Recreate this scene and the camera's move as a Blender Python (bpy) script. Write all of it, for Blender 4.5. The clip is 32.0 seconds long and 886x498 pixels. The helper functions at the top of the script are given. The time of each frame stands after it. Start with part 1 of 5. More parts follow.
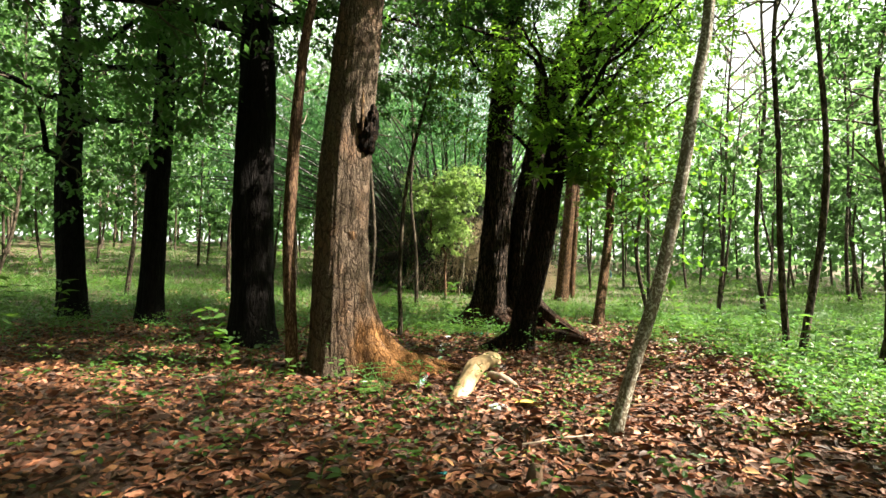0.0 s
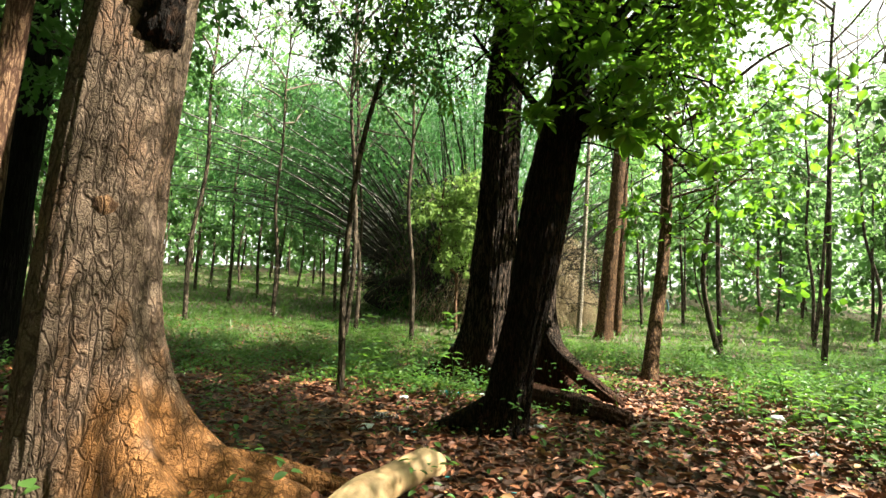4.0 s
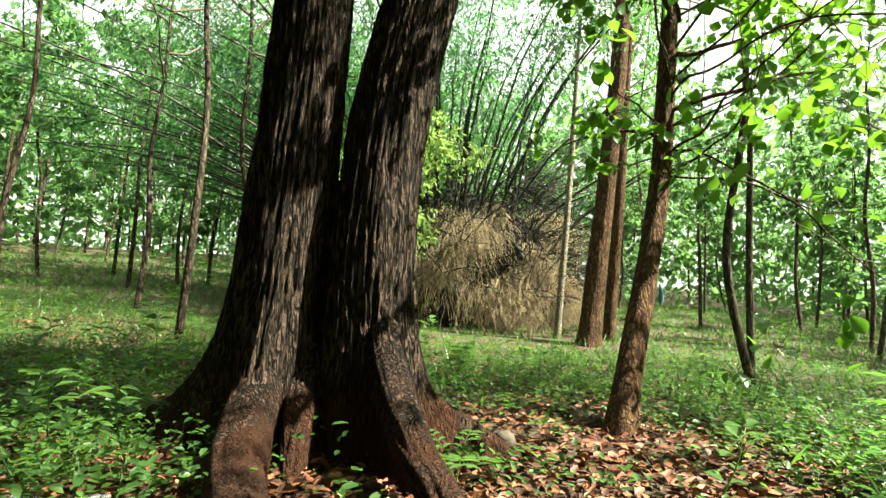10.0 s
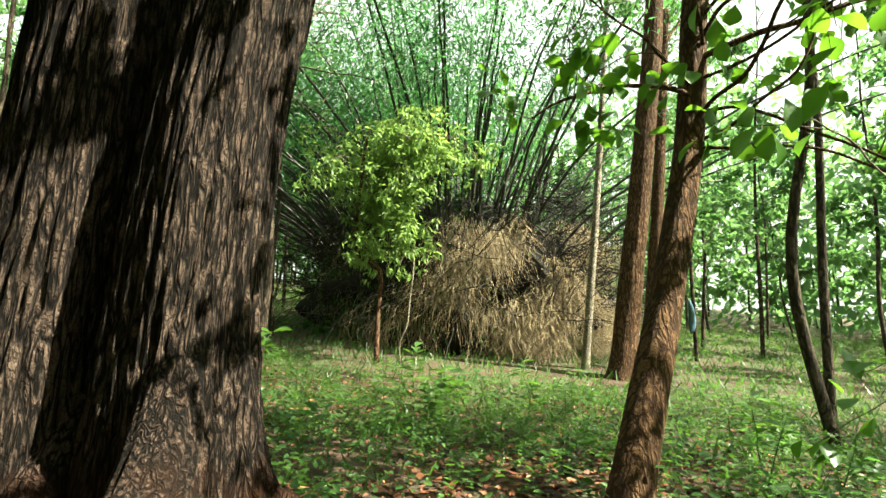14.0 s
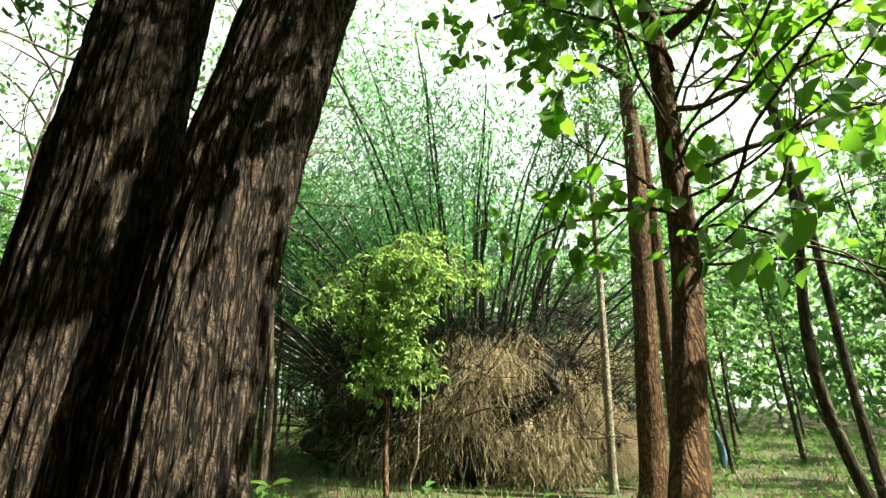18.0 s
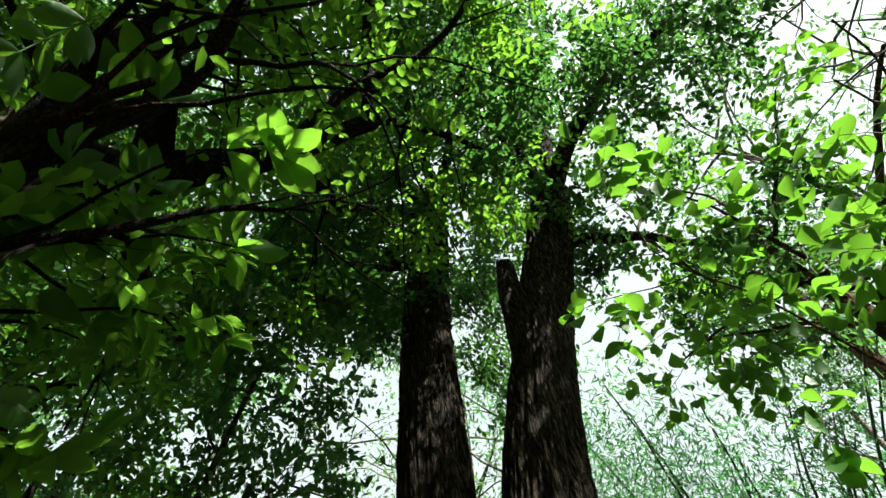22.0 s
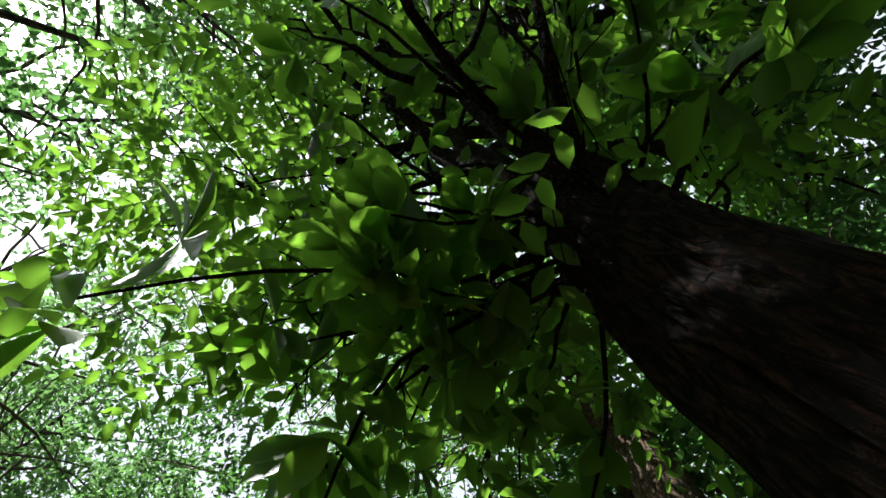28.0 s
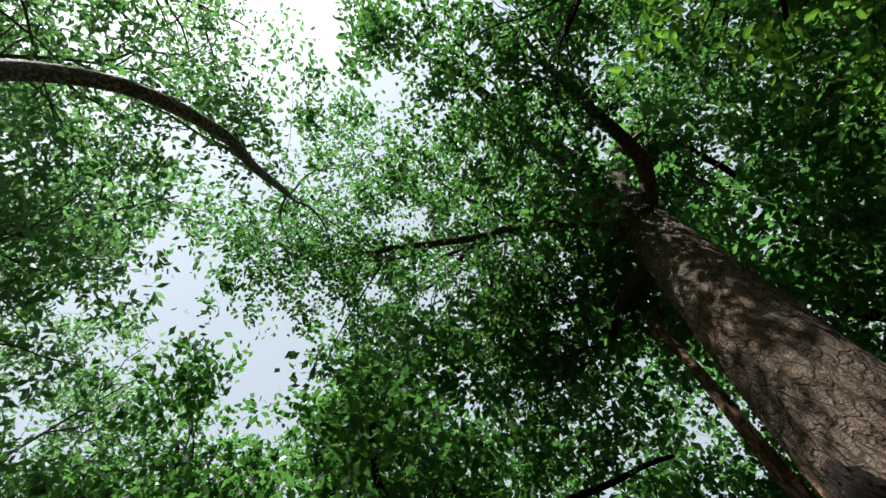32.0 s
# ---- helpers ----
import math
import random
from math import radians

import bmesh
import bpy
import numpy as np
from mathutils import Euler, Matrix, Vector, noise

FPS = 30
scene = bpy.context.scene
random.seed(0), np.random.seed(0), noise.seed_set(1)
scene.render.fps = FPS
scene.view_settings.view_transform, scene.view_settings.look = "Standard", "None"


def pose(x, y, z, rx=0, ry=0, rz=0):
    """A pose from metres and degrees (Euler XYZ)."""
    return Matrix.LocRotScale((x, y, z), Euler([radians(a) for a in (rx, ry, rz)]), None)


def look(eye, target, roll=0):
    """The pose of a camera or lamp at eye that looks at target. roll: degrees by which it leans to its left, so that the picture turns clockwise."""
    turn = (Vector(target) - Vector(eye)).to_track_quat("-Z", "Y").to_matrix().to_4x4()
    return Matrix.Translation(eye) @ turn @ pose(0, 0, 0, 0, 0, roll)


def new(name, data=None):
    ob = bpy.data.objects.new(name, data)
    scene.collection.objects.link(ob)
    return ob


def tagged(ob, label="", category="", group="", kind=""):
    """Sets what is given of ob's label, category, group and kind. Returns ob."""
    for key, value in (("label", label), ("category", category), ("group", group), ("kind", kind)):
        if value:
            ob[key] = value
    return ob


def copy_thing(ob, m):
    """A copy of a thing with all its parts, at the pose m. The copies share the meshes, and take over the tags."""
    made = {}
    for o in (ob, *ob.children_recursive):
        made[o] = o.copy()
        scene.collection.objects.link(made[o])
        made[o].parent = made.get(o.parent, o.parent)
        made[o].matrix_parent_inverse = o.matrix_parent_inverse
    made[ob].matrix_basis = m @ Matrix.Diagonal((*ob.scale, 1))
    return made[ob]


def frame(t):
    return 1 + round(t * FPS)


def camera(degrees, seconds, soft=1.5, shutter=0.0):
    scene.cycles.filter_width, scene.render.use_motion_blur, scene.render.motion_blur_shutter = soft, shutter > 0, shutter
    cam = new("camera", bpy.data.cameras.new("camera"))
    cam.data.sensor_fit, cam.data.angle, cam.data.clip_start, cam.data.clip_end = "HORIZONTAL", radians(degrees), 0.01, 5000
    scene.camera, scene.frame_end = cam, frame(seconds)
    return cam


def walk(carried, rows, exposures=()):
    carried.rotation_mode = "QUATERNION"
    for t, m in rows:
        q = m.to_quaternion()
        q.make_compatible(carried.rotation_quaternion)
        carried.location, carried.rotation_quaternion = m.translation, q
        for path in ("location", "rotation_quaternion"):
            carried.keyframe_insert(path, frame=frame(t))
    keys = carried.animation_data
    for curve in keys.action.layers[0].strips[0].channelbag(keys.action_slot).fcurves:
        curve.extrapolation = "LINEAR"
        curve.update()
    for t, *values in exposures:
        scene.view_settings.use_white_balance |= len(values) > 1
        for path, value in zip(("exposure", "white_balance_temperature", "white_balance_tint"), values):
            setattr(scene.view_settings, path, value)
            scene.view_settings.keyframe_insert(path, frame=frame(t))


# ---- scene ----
cam = camera(81.3, 32.0)
PATH = [
    (0, (0.000, 0.000, 1.400), (0.000, 1.998, 1.487), 0.0),
    (0.5, (0.221, 0.470, 1.368), (0.197, 2.467, 1.463), 0.2),
    (1, (0.429, 0.940, 1.324), (0.355, 2.936, 1.432), 0.8),
    (1.5, (0.650, 1.395, 1.331), (0.537, 3.388, 1.460), 1.4),
    (2, (0.793, 1.891, 1.313), (0.645, 3.879, 1.467), 1.5),
    (2.5, (0.962, 2.386, 1.296), (0.793, 4.372, 1.456), 1.4),
    (3, (1.131, 2.866, 1.317), (0.945, 4.850, 1.494), 1.4),
    (3.5, (1.196, 3.348, 1.312), (1.003, 5.329, 1.503), 1.3),
    (5.5, (1.352, 5.090, 1.349), (1.190, 7.071, 1.568), 0.9),
    (6, (1.469, 5.547, 1.317), (1.318, 7.529, 1.533), 1.0),
    (6.5, (1.651, 6.028, 1.325), (1.526, 8.014, 1.530), 1.6),
    (7, (1.950, 6.421, 1.264), (1.839, 8.409, 1.455), 2.0),
    (7.5, (2.145, 6.760, 1.240), (2.034, 8.749, 1.421), 2.0),
    (8, (2.275, 7.125, 1.243), (2.146, 9.112, 1.427), 2.1),
    (8.5, (2.470, 7.477, 1.219), (2.324, 9.463, 1.403), 2.1),
    (9, (2.639, 7.829, 1.208), (2.483, 9.814, 1.389), 2.0),
    (9.5, (2.808, 8.181, 1.198), (2.613, 10.162, 1.389), 2.1),
    (10, (3.016, 8.415, 1.195), (2.755, 10.389, 1.386), 2.2),
    (10.5, (3.185, 8.650, 1.179), (2.906, 10.621, 1.373), 2.6),
    (11, (3.302, 8.937, 1.166), (3.034, 10.909, 1.356), 2.6),
    (11.5, (3.445, 9.235, 1.179), (3.177, 11.208, 1.373), 2.5),
    (12, (3.575, 9.484, 1.137), (3.289, 11.453, 1.342), 2.9),
    (12.5, (3.679, 9.718, 1.161), (3.378, 11.684, 1.372), 3.2),
    (13, (3.705, 9.924, 1.196), (3.369, 11.883, 1.424), 3.2),
    (13.5, (3.705, 10.080, 1.215), (3.296, 12.019, 1.481), 3.3),
    (15.5, (3.718, 10.312, 1.265), (3.247, 12.235, 1.547), 0.4),
    (16, (3.731, 10.312, 1.265), (3.271, 12.238, 1.548), 0.1),
    (16.5, (3.744, 10.299, 1.264), (3.306, 12.226, 1.571), -0.1),
    (17, (3.744, 10.297, 1.303), (3.322, 12.213, 1.689), -0.7),
    (17.5, (3.744, 10.268, 1.375), (3.323, 12.154, 1.890), -1.1),
    (18, (3.744, 10.238, 1.450), (3.306, 12.064, 2.138), -1.7),
    (18.5, (3.731, 10.168, 1.529), (3.271, 11.901, 2.415), -2.4),
    (19, (3.718, 10.074, 1.575), (3.241, 11.695, 2.645), -2.6),
    (19.5, (3.705, 9.993, 1.615), (3.204, 11.493, 2.838), -2.7),
    (20, (3.692, 9.901, 1.598), (3.173, 11.269, 2.961), -3.3),
    (20.5, (3.705, 9.846, 1.619), (3.178, 11.075, 3.107), -4.6),
    (21, (3.705, 9.743, 1.673), (3.180, 10.837, 3.262), -6.9),
    (21.5, (3.744, 9.620, 1.697), (3.217, 10.598, 3.360), -10.4),
    (22, (3.748, 9.555, 1.663), (3.210, 10.406, 3.390), -13.7),
    (22.5, (3.731, 9.579, 1.633), (3.161, 10.287, 3.414), -15.3),
    (23, (3.651, 9.460, 1.576), (3.087, 10.044, 3.403), -20.9),
    (23.5, (3.501, 9.396, 1.525), (2.956, 9.865, 3.391), -28.2),
    (24, (3.290, 9.407, 1.466), (2.734, 9.701, 3.364), -26.6),
    (24.5, (3.156, 9.373, 1.433), (2.633, 9.505, 3.359), -28.1),
    (25, (3.074, 9.354, 1.427), (2.675, 9.378, 3.387), -32.0),
    (25.5, (2.929, 9.297, 1.462), (2.639, 9.268, 3.439), -36.2),
    (27.5, (2.600, 9.000, 1.500), (2.411, 8.709, 3.470), 0.0),
    (28, (2.498, 8.849, 1.495), (2.350, 8.609, 3.475), 1.0),
    (28.5, (2.389, 8.603, 1.516), (2.286, 8.384, 3.501), 8.6),
    (29, (2.230, 8.299, 1.504), (2.143, 8.085, 3.491), 14.8),
    (29.5, (2.064, 7.927, 1.503), (1.957, 7.704, 3.488), 16.9),
    (30, (1.914, 7.624, 1.560), (1.772, 7.377, 3.539), 19.7),
    (30.5, (1.660, 7.381, 1.600), (1.528, 7.134, 3.580), 24.4),
    (31, (1.445, 7.073, 1.622), (1.278, 6.806, 3.597), 21.8),
    (31.5, (1.233, 6.802, 1.647), (1.016, 6.495, 3.611), 18.9),
    (32, (0.980, 6.522, 1.685), (0.725, 6.194, 3.641), 15.1),
]
walk(cam, [(t, look(eye, target, roll)) for t, eye, target, roll in PATH],
     [(0.0, 2.8, 6880, 6), (4.0, 2.78, 6880, 4), (7.0, 2.7, 6900, -2), (14.0, 2.7, 6930, -4), (17.0, 2.74, 6980, -6), (20.0, 1.97, 6570, -6), (21.5, 1.95, 6270, -3), (23.0, 2.05, 6220, -3), (24.5, 2.15, 6050, 2), (26.0, 2.2, 5950, 9), (28.0, 1.95, 5900, 11), (29.0, 1.95, 5870, 9), (30.0, 1.48, 5870, 5), (31.0, 1.32, 5850, 5), (32.0, 1.38, 5800, 5)])

WORLD_STRENGTH = 0.064
SUN_STRENGTH = 5.0
SUN_YAW, SUN_ELEVATION = -95.0, 47.0

# ---- world, sun ----
world = bpy.data.worlds.new("sky")
scene.world = world
world.use_nodes = True
wn = world.node_tree.nodes
sky = wn.new("ShaderNodeTexSky")
sky.sky_type = "NISHITA"
sky.sun_disc = False
sky.sun_elevation = radians(SUN_ELEVATION)
sky.sun_rotation = radians(-SUN_YAW)
sky.air_density, sky.dust_density, sky.ozone_density = 1.0, 6.0, 0.6
wn["Background"].inputs["Strength"].default_value = WORLD_STRENGTH
haze = wn.new("ShaderNodeHueSaturation")
haze.inputs["Saturation"].default_value, haze.inputs["Value"].default_value = 0.4, 1.15
world.node_tree.links.new(sky.outputs[0], haze.inputs["Color"])
veil = wn.new("ShaderNodeMixRGB")
veil.inputs[0].default_value, veil.inputs[2].default_value = 0.6, (5.3, 5.4, 5.45, 1)
world.node_tree.links.new(haze.outputs[0], veil.inputs[1])
world.node_tree.links.new(veil.outputs[0], wn["Background"].inputs[0])

sa, se = radians(SUN_YAW), radians(SUN_ELEVATION)
SUN_DIR = Vector((-math.sin(sa) * math.cos(se), math.cos(sa) * math.cos(se), math.sin(se)))
sun_data = bpy.data.lights.new("sun", "SUN")
sun_data.energy, sun_data.angle, sun_data.color = SUN_STRENGTH, radians(0.6), (1.0, 0.93, 0.82)
sun = new("sun", sun_data)
sun.matrix_world = look(SUN_DIR * 60, (0, 0, 0))


# ---- materials ----
def nodes_of(name):
    m = bpy.data.materials.new(name)
    m.use_nodes = True
    nt = m.node_tree
    nt.nodes.clear()
    out = nt.nodes.new("ShaderNodeOutputMaterial")
    return m, nt, out


def add(nt, kind, **inputs):
    n = nt.nodes.new(kind)
    for k, v in inputs.items():
        n.inputs[k.replace("_", " ")].default_value = v
    return n


def coords(nt, scale, kind="Object"):
    c = nt.nodes.new("ShaderNodeTexCoord")
    m = nt.nodes.new("ShaderNodeMapping")
    m.inputs["Scale"].default_value = scale
    nt.links.new(c.outputs[kind], m.inputs["Vector"])
    return m.outputs[0]


def noise_tex(nt, vec, scale, detail=4.0, rough=0.55):
    n = add(nt, "ShaderNodeTexNoise", Scale=scale, Detail=detail, Roughness=rough)
    nt.links.new(vec, n.inputs["Vector"])
    return n.outputs["Fac"]


def ramp(nt, fac, stops):
    r = nt.nodes.new("ShaderNodeValToRGB")
    els = r.color_ramp.elements
    while len(els) < len(stops):
        els.new(0.5)
    for e, (p, c) in zip(els, stops):
        e.position, e.color = p, (*c, 1)
    nt.links.new(fac, r.inputs[0])
    return r.outputs[0]


def mix_col(nt, fac, a, b, mode="MIX"):
    m = nt.nodes.new("ShaderNodeMix")
    m.data_type, m.blend_type = "RGBA", mode
    for sock, val in ((m.inputs[0], fac), (m.inputs[6], a), (m.inputs[7], b)):
        if isinstance(val, bpy.types.NodeSocket):
            nt.links.new(val, sock)
        elif isinstance(val, (int, float)):
            sock.default_value = val
        else:
            sock.default_value = (*val, 1)
    return m.outputs[2]


def bump(nt, height, strength, dist):
    b = add(nt, "ShaderNodeBump", Strength=strength, Distance=dist)
    nt.links.new(height, b.inputs["Height"])
    return b.outputs[0]


def bark(name, dark, mid, light, stretch=0.16, scale=9.0, strength=0.9, patch=None, rough=0.9, wear=None, warped=0.2, joint=0.3):
    """Furrowed bark: long plates along the trunk, with stains, and lichen or bare patches if given."""
    m, nt, out = nodes_of(name)
    v = coords(nt, (1, 1, stretch))
    vr = nt.nodes.new("ShaderNodeTexVoronoi")
    vr.feature = "DISTANCE_TO_EDGE"
    vr.inputs["Scale"].default_value = scale * 1.6
    warp = add(nt, "ShaderNodeTexNoise", Scale=scale * 0.8, Detail=3.0)
    nt.links.new(v, warp.inputs["Vector"])
    w = nt.nodes.new("ShaderNodeMixRGB")
    w.inputs[0].default_value = warped
    nt.links.new(v, w.inputs[1])
    nt.links.new(warp.outputs["Color"], w.inputs[2])
    nt.links.new(w.outputs[0], vr.inputs["Vector"])
    fine = noise_tex(nt, coords(nt, (1, 1, min(1, stretch * 4))), scale * 5, 7.0, 0.8)
    big = noise_tex(nt, coords(nt, (1, 1, 0.5)), 2.2, 3.0)
    edge = nt.nodes.new("ShaderNodeMapRange")
    edge.interpolation_type = "SMOOTHSTEP"
    edge.inputs["From Max"].default_value = joint
    nt.links.new(vr.outputs["Distance"], edge.inputs[0])
    vr2 = nt.nodes.new("ShaderNodeTexVoronoi")
    vr2.feature = "DISTANCE_TO_EDGE"
    vr2.inputs["Scale"].default_value = scale * 2.6
    warp2 = add(nt, "ShaderNodeTexNoise", Scale=scale * 2.0, Detail=4.0)
    v2 = coords(nt, (1, 1, min(1, stretch * 3)))
    nt.links.new(v2, warp2.inputs["Vector"])
    w2 = nt.nodes.new("ShaderNodeMixRGB")
    w2.inputs[0].default_value = warped * 0.5
    nt.links.new(v2, w2.inputs[1])
    nt.links.new(warp2.outputs["Color"], w2.inputs[2])
    nt.links.new(w2.outputs[0], vr2.inputs["Vector"])
    crack = nt.nodes.new("ShaderNodeMapRange")
    crack.inputs["From Max"].default_value = 0.12
    crack.inputs["To Min"].default_value = 0.35
    nt.links.new(vr2.outputs["Distance"], crack.inputs[0])
    both = nt.nodes.new("ShaderNodeMath")
    both.operation = "MULTIPLY"
    nt.links.new(edge.outputs[0], both.inputs[0])
    nt.links.new(crack.outputs[0], both.inputs[1])
    face = mix_col(nt, ramp(nt, fine, [(0.3, (0, 0, 0)), (0.9, (1, 1, 1))]), mid, light)
    if patch:
        face = mix_col(nt, ramp(nt, big, [(0.5, (0, 0, 0)), (0.66, (1, 1, 1))]), face, patch)
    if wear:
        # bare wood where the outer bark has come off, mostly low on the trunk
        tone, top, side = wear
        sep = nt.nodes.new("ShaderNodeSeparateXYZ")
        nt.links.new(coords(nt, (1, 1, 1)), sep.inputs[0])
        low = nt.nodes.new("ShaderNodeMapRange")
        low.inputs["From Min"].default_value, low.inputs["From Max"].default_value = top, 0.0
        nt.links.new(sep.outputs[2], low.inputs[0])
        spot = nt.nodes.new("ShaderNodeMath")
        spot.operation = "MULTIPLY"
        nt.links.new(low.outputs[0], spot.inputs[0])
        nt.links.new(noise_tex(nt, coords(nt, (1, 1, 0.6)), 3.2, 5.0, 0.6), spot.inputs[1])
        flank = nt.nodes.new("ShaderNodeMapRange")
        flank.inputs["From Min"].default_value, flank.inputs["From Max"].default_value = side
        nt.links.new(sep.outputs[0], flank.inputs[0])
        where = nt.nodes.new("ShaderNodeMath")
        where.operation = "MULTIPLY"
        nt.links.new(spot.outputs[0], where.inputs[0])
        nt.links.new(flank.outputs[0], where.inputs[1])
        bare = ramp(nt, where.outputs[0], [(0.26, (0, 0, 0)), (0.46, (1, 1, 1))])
    col = mix_col(nt, both.outputs[0], dark, face)
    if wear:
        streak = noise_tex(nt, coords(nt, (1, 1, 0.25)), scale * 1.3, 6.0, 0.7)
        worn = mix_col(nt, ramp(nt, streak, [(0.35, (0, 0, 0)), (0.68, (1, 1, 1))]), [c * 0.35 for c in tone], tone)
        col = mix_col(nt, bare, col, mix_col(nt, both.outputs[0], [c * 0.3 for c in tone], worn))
    add_h = nt.nodes.new("ShaderNodeMath")
    add_h.operation = "MULTIPLY_ADD"
    add_h.inputs[1].default_value = 0.5
    nt.links.new(fine, add_h.inputs[0])
    nt.links.new(both.outputs[0], add_h.inputs[2])
    p = add(nt, "ShaderNodeBsdfPrincipled", Roughness=rough)
    p.inputs["Specular IOR Level"].default_value = 0.12
    nt.links.new(col, p.inputs["Base Color"])
    nt.links.new(bump(nt, add_h.outputs[0], strength, 0.03), p.inputs["Normal"])
    nt.links.new(p.outputs[0], out.inputs[0])
    return m


def leaf(name, low, high, glow, through_part=0.45, rough=0.42, per="island"):
    """A thin leaf: light shines through it; the green varies from leaf to leaf."""
    m, nt, out = nodes_of(name)
    g = nt.nodes.new("ShaderNodeNewGeometry")
    o = nt.nodes.new("ShaderNodeObjectInfo")
    s = nt.nodes.new("ShaderNodeMath")
    s.operation = "MULTIPLY_ADD"
    s.inputs[1].default_value = 0.75
    nt.links.new(g.outputs["Random Per Island"], s.inputs[0])
    k = nt.nodes.new("ShaderNodeMath")
    k.operation = "MULTIPLY"
    k.inputs[1].default_value = 0.25
    nt.links.new(o.outputs["Random"], k.inputs[0])
    nt.links.new(k.outputs[0], s.inputs[2])
    col = ramp(nt, s.outputs[0], [(0.0, low), (0.9, high)])
    fine = noise_tex(nt, coords(nt, (1, 1, 1)), 40.0, 3.0)
    col = mix_col(nt, fine, col, mix_col(nt, 0.35, col, (0.02, 0.05, 0.01)))
    p = add(nt, "ShaderNodeBsdfPrincipled", Roughness=rough)
    p.inputs["Specular IOR Level"].default_value = 0.35
    nt.links.new(col, p.inputs["Base Color"])
    nt.links.new(bump(nt, fine, 0.25, 0.01), p.inputs["Normal"])
    t = nt.nodes.new("ShaderNodeBsdfTranslucent")
    nt.links.new(mix_col(nt, s.outputs[0], glow, [c * 0.75 for c in glow]), t.inputs[0])
    mx = nt.nodes.new("ShaderNodeMixShader")
    mx.inputs[0].default_value = through_part
    nt.links.new(p.outputs[0], mx.inputs[1])
    nt.links.new(t.outputs[0], mx.inputs[2])
    nt.links.new(mx.outputs[0], out.inputs[0])
    return m


def plain(name, a, b, scale=12.0, rough=0.7, strength=0.3, stretch=(1, 1, 1)):
    """A mottled surface between two tones, with fine relief."""
    m, nt, out = nodes_of(name)
    v = coords(nt, stretch)
    n1, n2 = noise_tex(nt, v, scale, 5.0, 0.65), noise_tex(nt, v, scale * 0.2, 2.0)
    col = mix_col(nt, ramp(nt, n1, [(0.3, (0, 0, 0)), (0.7, (1, 1, 1))]), a, b)
    col = mix_col(nt, n2, col, mix_col(nt, 0.4, col, [c * 0.4 for c in a]))
    p = add(nt, "ShaderNodeBsdfPrincipled", Roughness=rough)
    nt.links.new(col, p.inputs["Base Color"])
    nt.links.new(bump(nt, n1, strength, 0.02), p.inputs["Normal"])
    nt.links.new(p.outputs[0], out.inputs[0])
    return m


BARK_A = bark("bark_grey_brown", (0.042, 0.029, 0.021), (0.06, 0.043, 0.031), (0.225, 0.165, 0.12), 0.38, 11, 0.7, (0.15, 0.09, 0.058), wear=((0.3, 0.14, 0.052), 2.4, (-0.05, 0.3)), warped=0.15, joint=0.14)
BARK_C = bark("bark_red_brown", (0.002, 0.0015, 0.001), (0.034, 0.022, 0.016), (0.24, 0.17, 0.13), 0.16, 14, 1.0, (0.055, 0.034, 0.025), wear=((0.1, 0.042, 0.022), 1.5, (-9.0, -8.0)))
BARK_B = bark("bark_dark_red", (0.002, 0.0015, 0.001), (0.014, 0.008, 0.006), (0.085, 0.052, 0.038), 0.12, 18, 1.0, (0.06, 0.021, 0.012))
# near black for trunks in silhouette: their shade is put into the colour
BARK_SHADED = bark("bark_shaded", (0.003, 0.002, 0.002), (0.006, 0.0045, 0.004), (0.016, 0.012, 0.01), 0.16, 11, 1.0)
BARK_E = bark("bark_smooth_brown", (0.03, 0.016, 0.009), (0.105, 0.056, 0.027), (0.21, 0.125, 0.065), 0.25, 12, 0.7)
BARK_S = bark("bark_thin_red_brown", (0.04, 0.02, 0.013), (0.15, 0.085, 0.05), (0.25, 0.16, 0.1), 0.25, 14, 0.6)
BARK_P = bark("bark_plantation", (0.02, 0.015, 0.011), (0.075, 0.056, 0.04), (0.15, 0.12, 0.085), 0.3, 9, 0.5, (0.11, 0.09, 0.06))
BARK_ROOT = bark("bark_orange_root", (0.02, 0.012, 0.007), (0.17, 0.095, 0.045), (0.3, 0.19, 0.1), 0.25, 11, 0.9, (0.1, 0.066, 0.045))
BARK_CROOT = bark("bark_root_dark", (0.003, 0.002, 0.0015), (0.02, 0.0105, 0.0065), (0.055, 0.031, 0.019), 0.25, 12, 0.9, (0.045, 0.018, 0.009))


def mottled(name, base, pale, dark):
    """Smooth brown bark with pale rounded lichen patches."""
    m, nt, out = nodes_of(name)
    v = coords(nt, (1, 1, 0.8))
    n1, n2, n3 = noise_tex(nt, v, 44, 3.0, 0.55), noise_tex(nt, v, 7, 2.0), noise_tex(nt, v, 70, 4.0, 0.7)
    col = mix_col(nt, ramp(nt, n3, [(0.35, (0, 0, 0)), (0.65, (1, 1, 1))]), dark, base)
    lich = ramp(nt, n1, [(0.52, (0, 0, 0)), (0.56, (1, 1, 1))])
    col = mix_col(nt, lich, col, mix_col(nt, n3, pale, [c * 0.65 for c in pale]))
    col = mix_col(nt, ramp(nt, n2, [(0.56, (0, 0, 0)), (0.64, (1, 1, 1))]), col, mix_col(nt, 0.6, col, dark))
    p = add(nt, "ShaderNodeBsdfPrincipled", Roughness=0.85)
    nt.links.new(col, p.inputs["Base Color"])
    nt.links.new(bump(nt, n3, 0.5, 0.01), p.inputs["Normal"])
    nt.links.new(p.outputs[0], out.inputs[0])
    return m


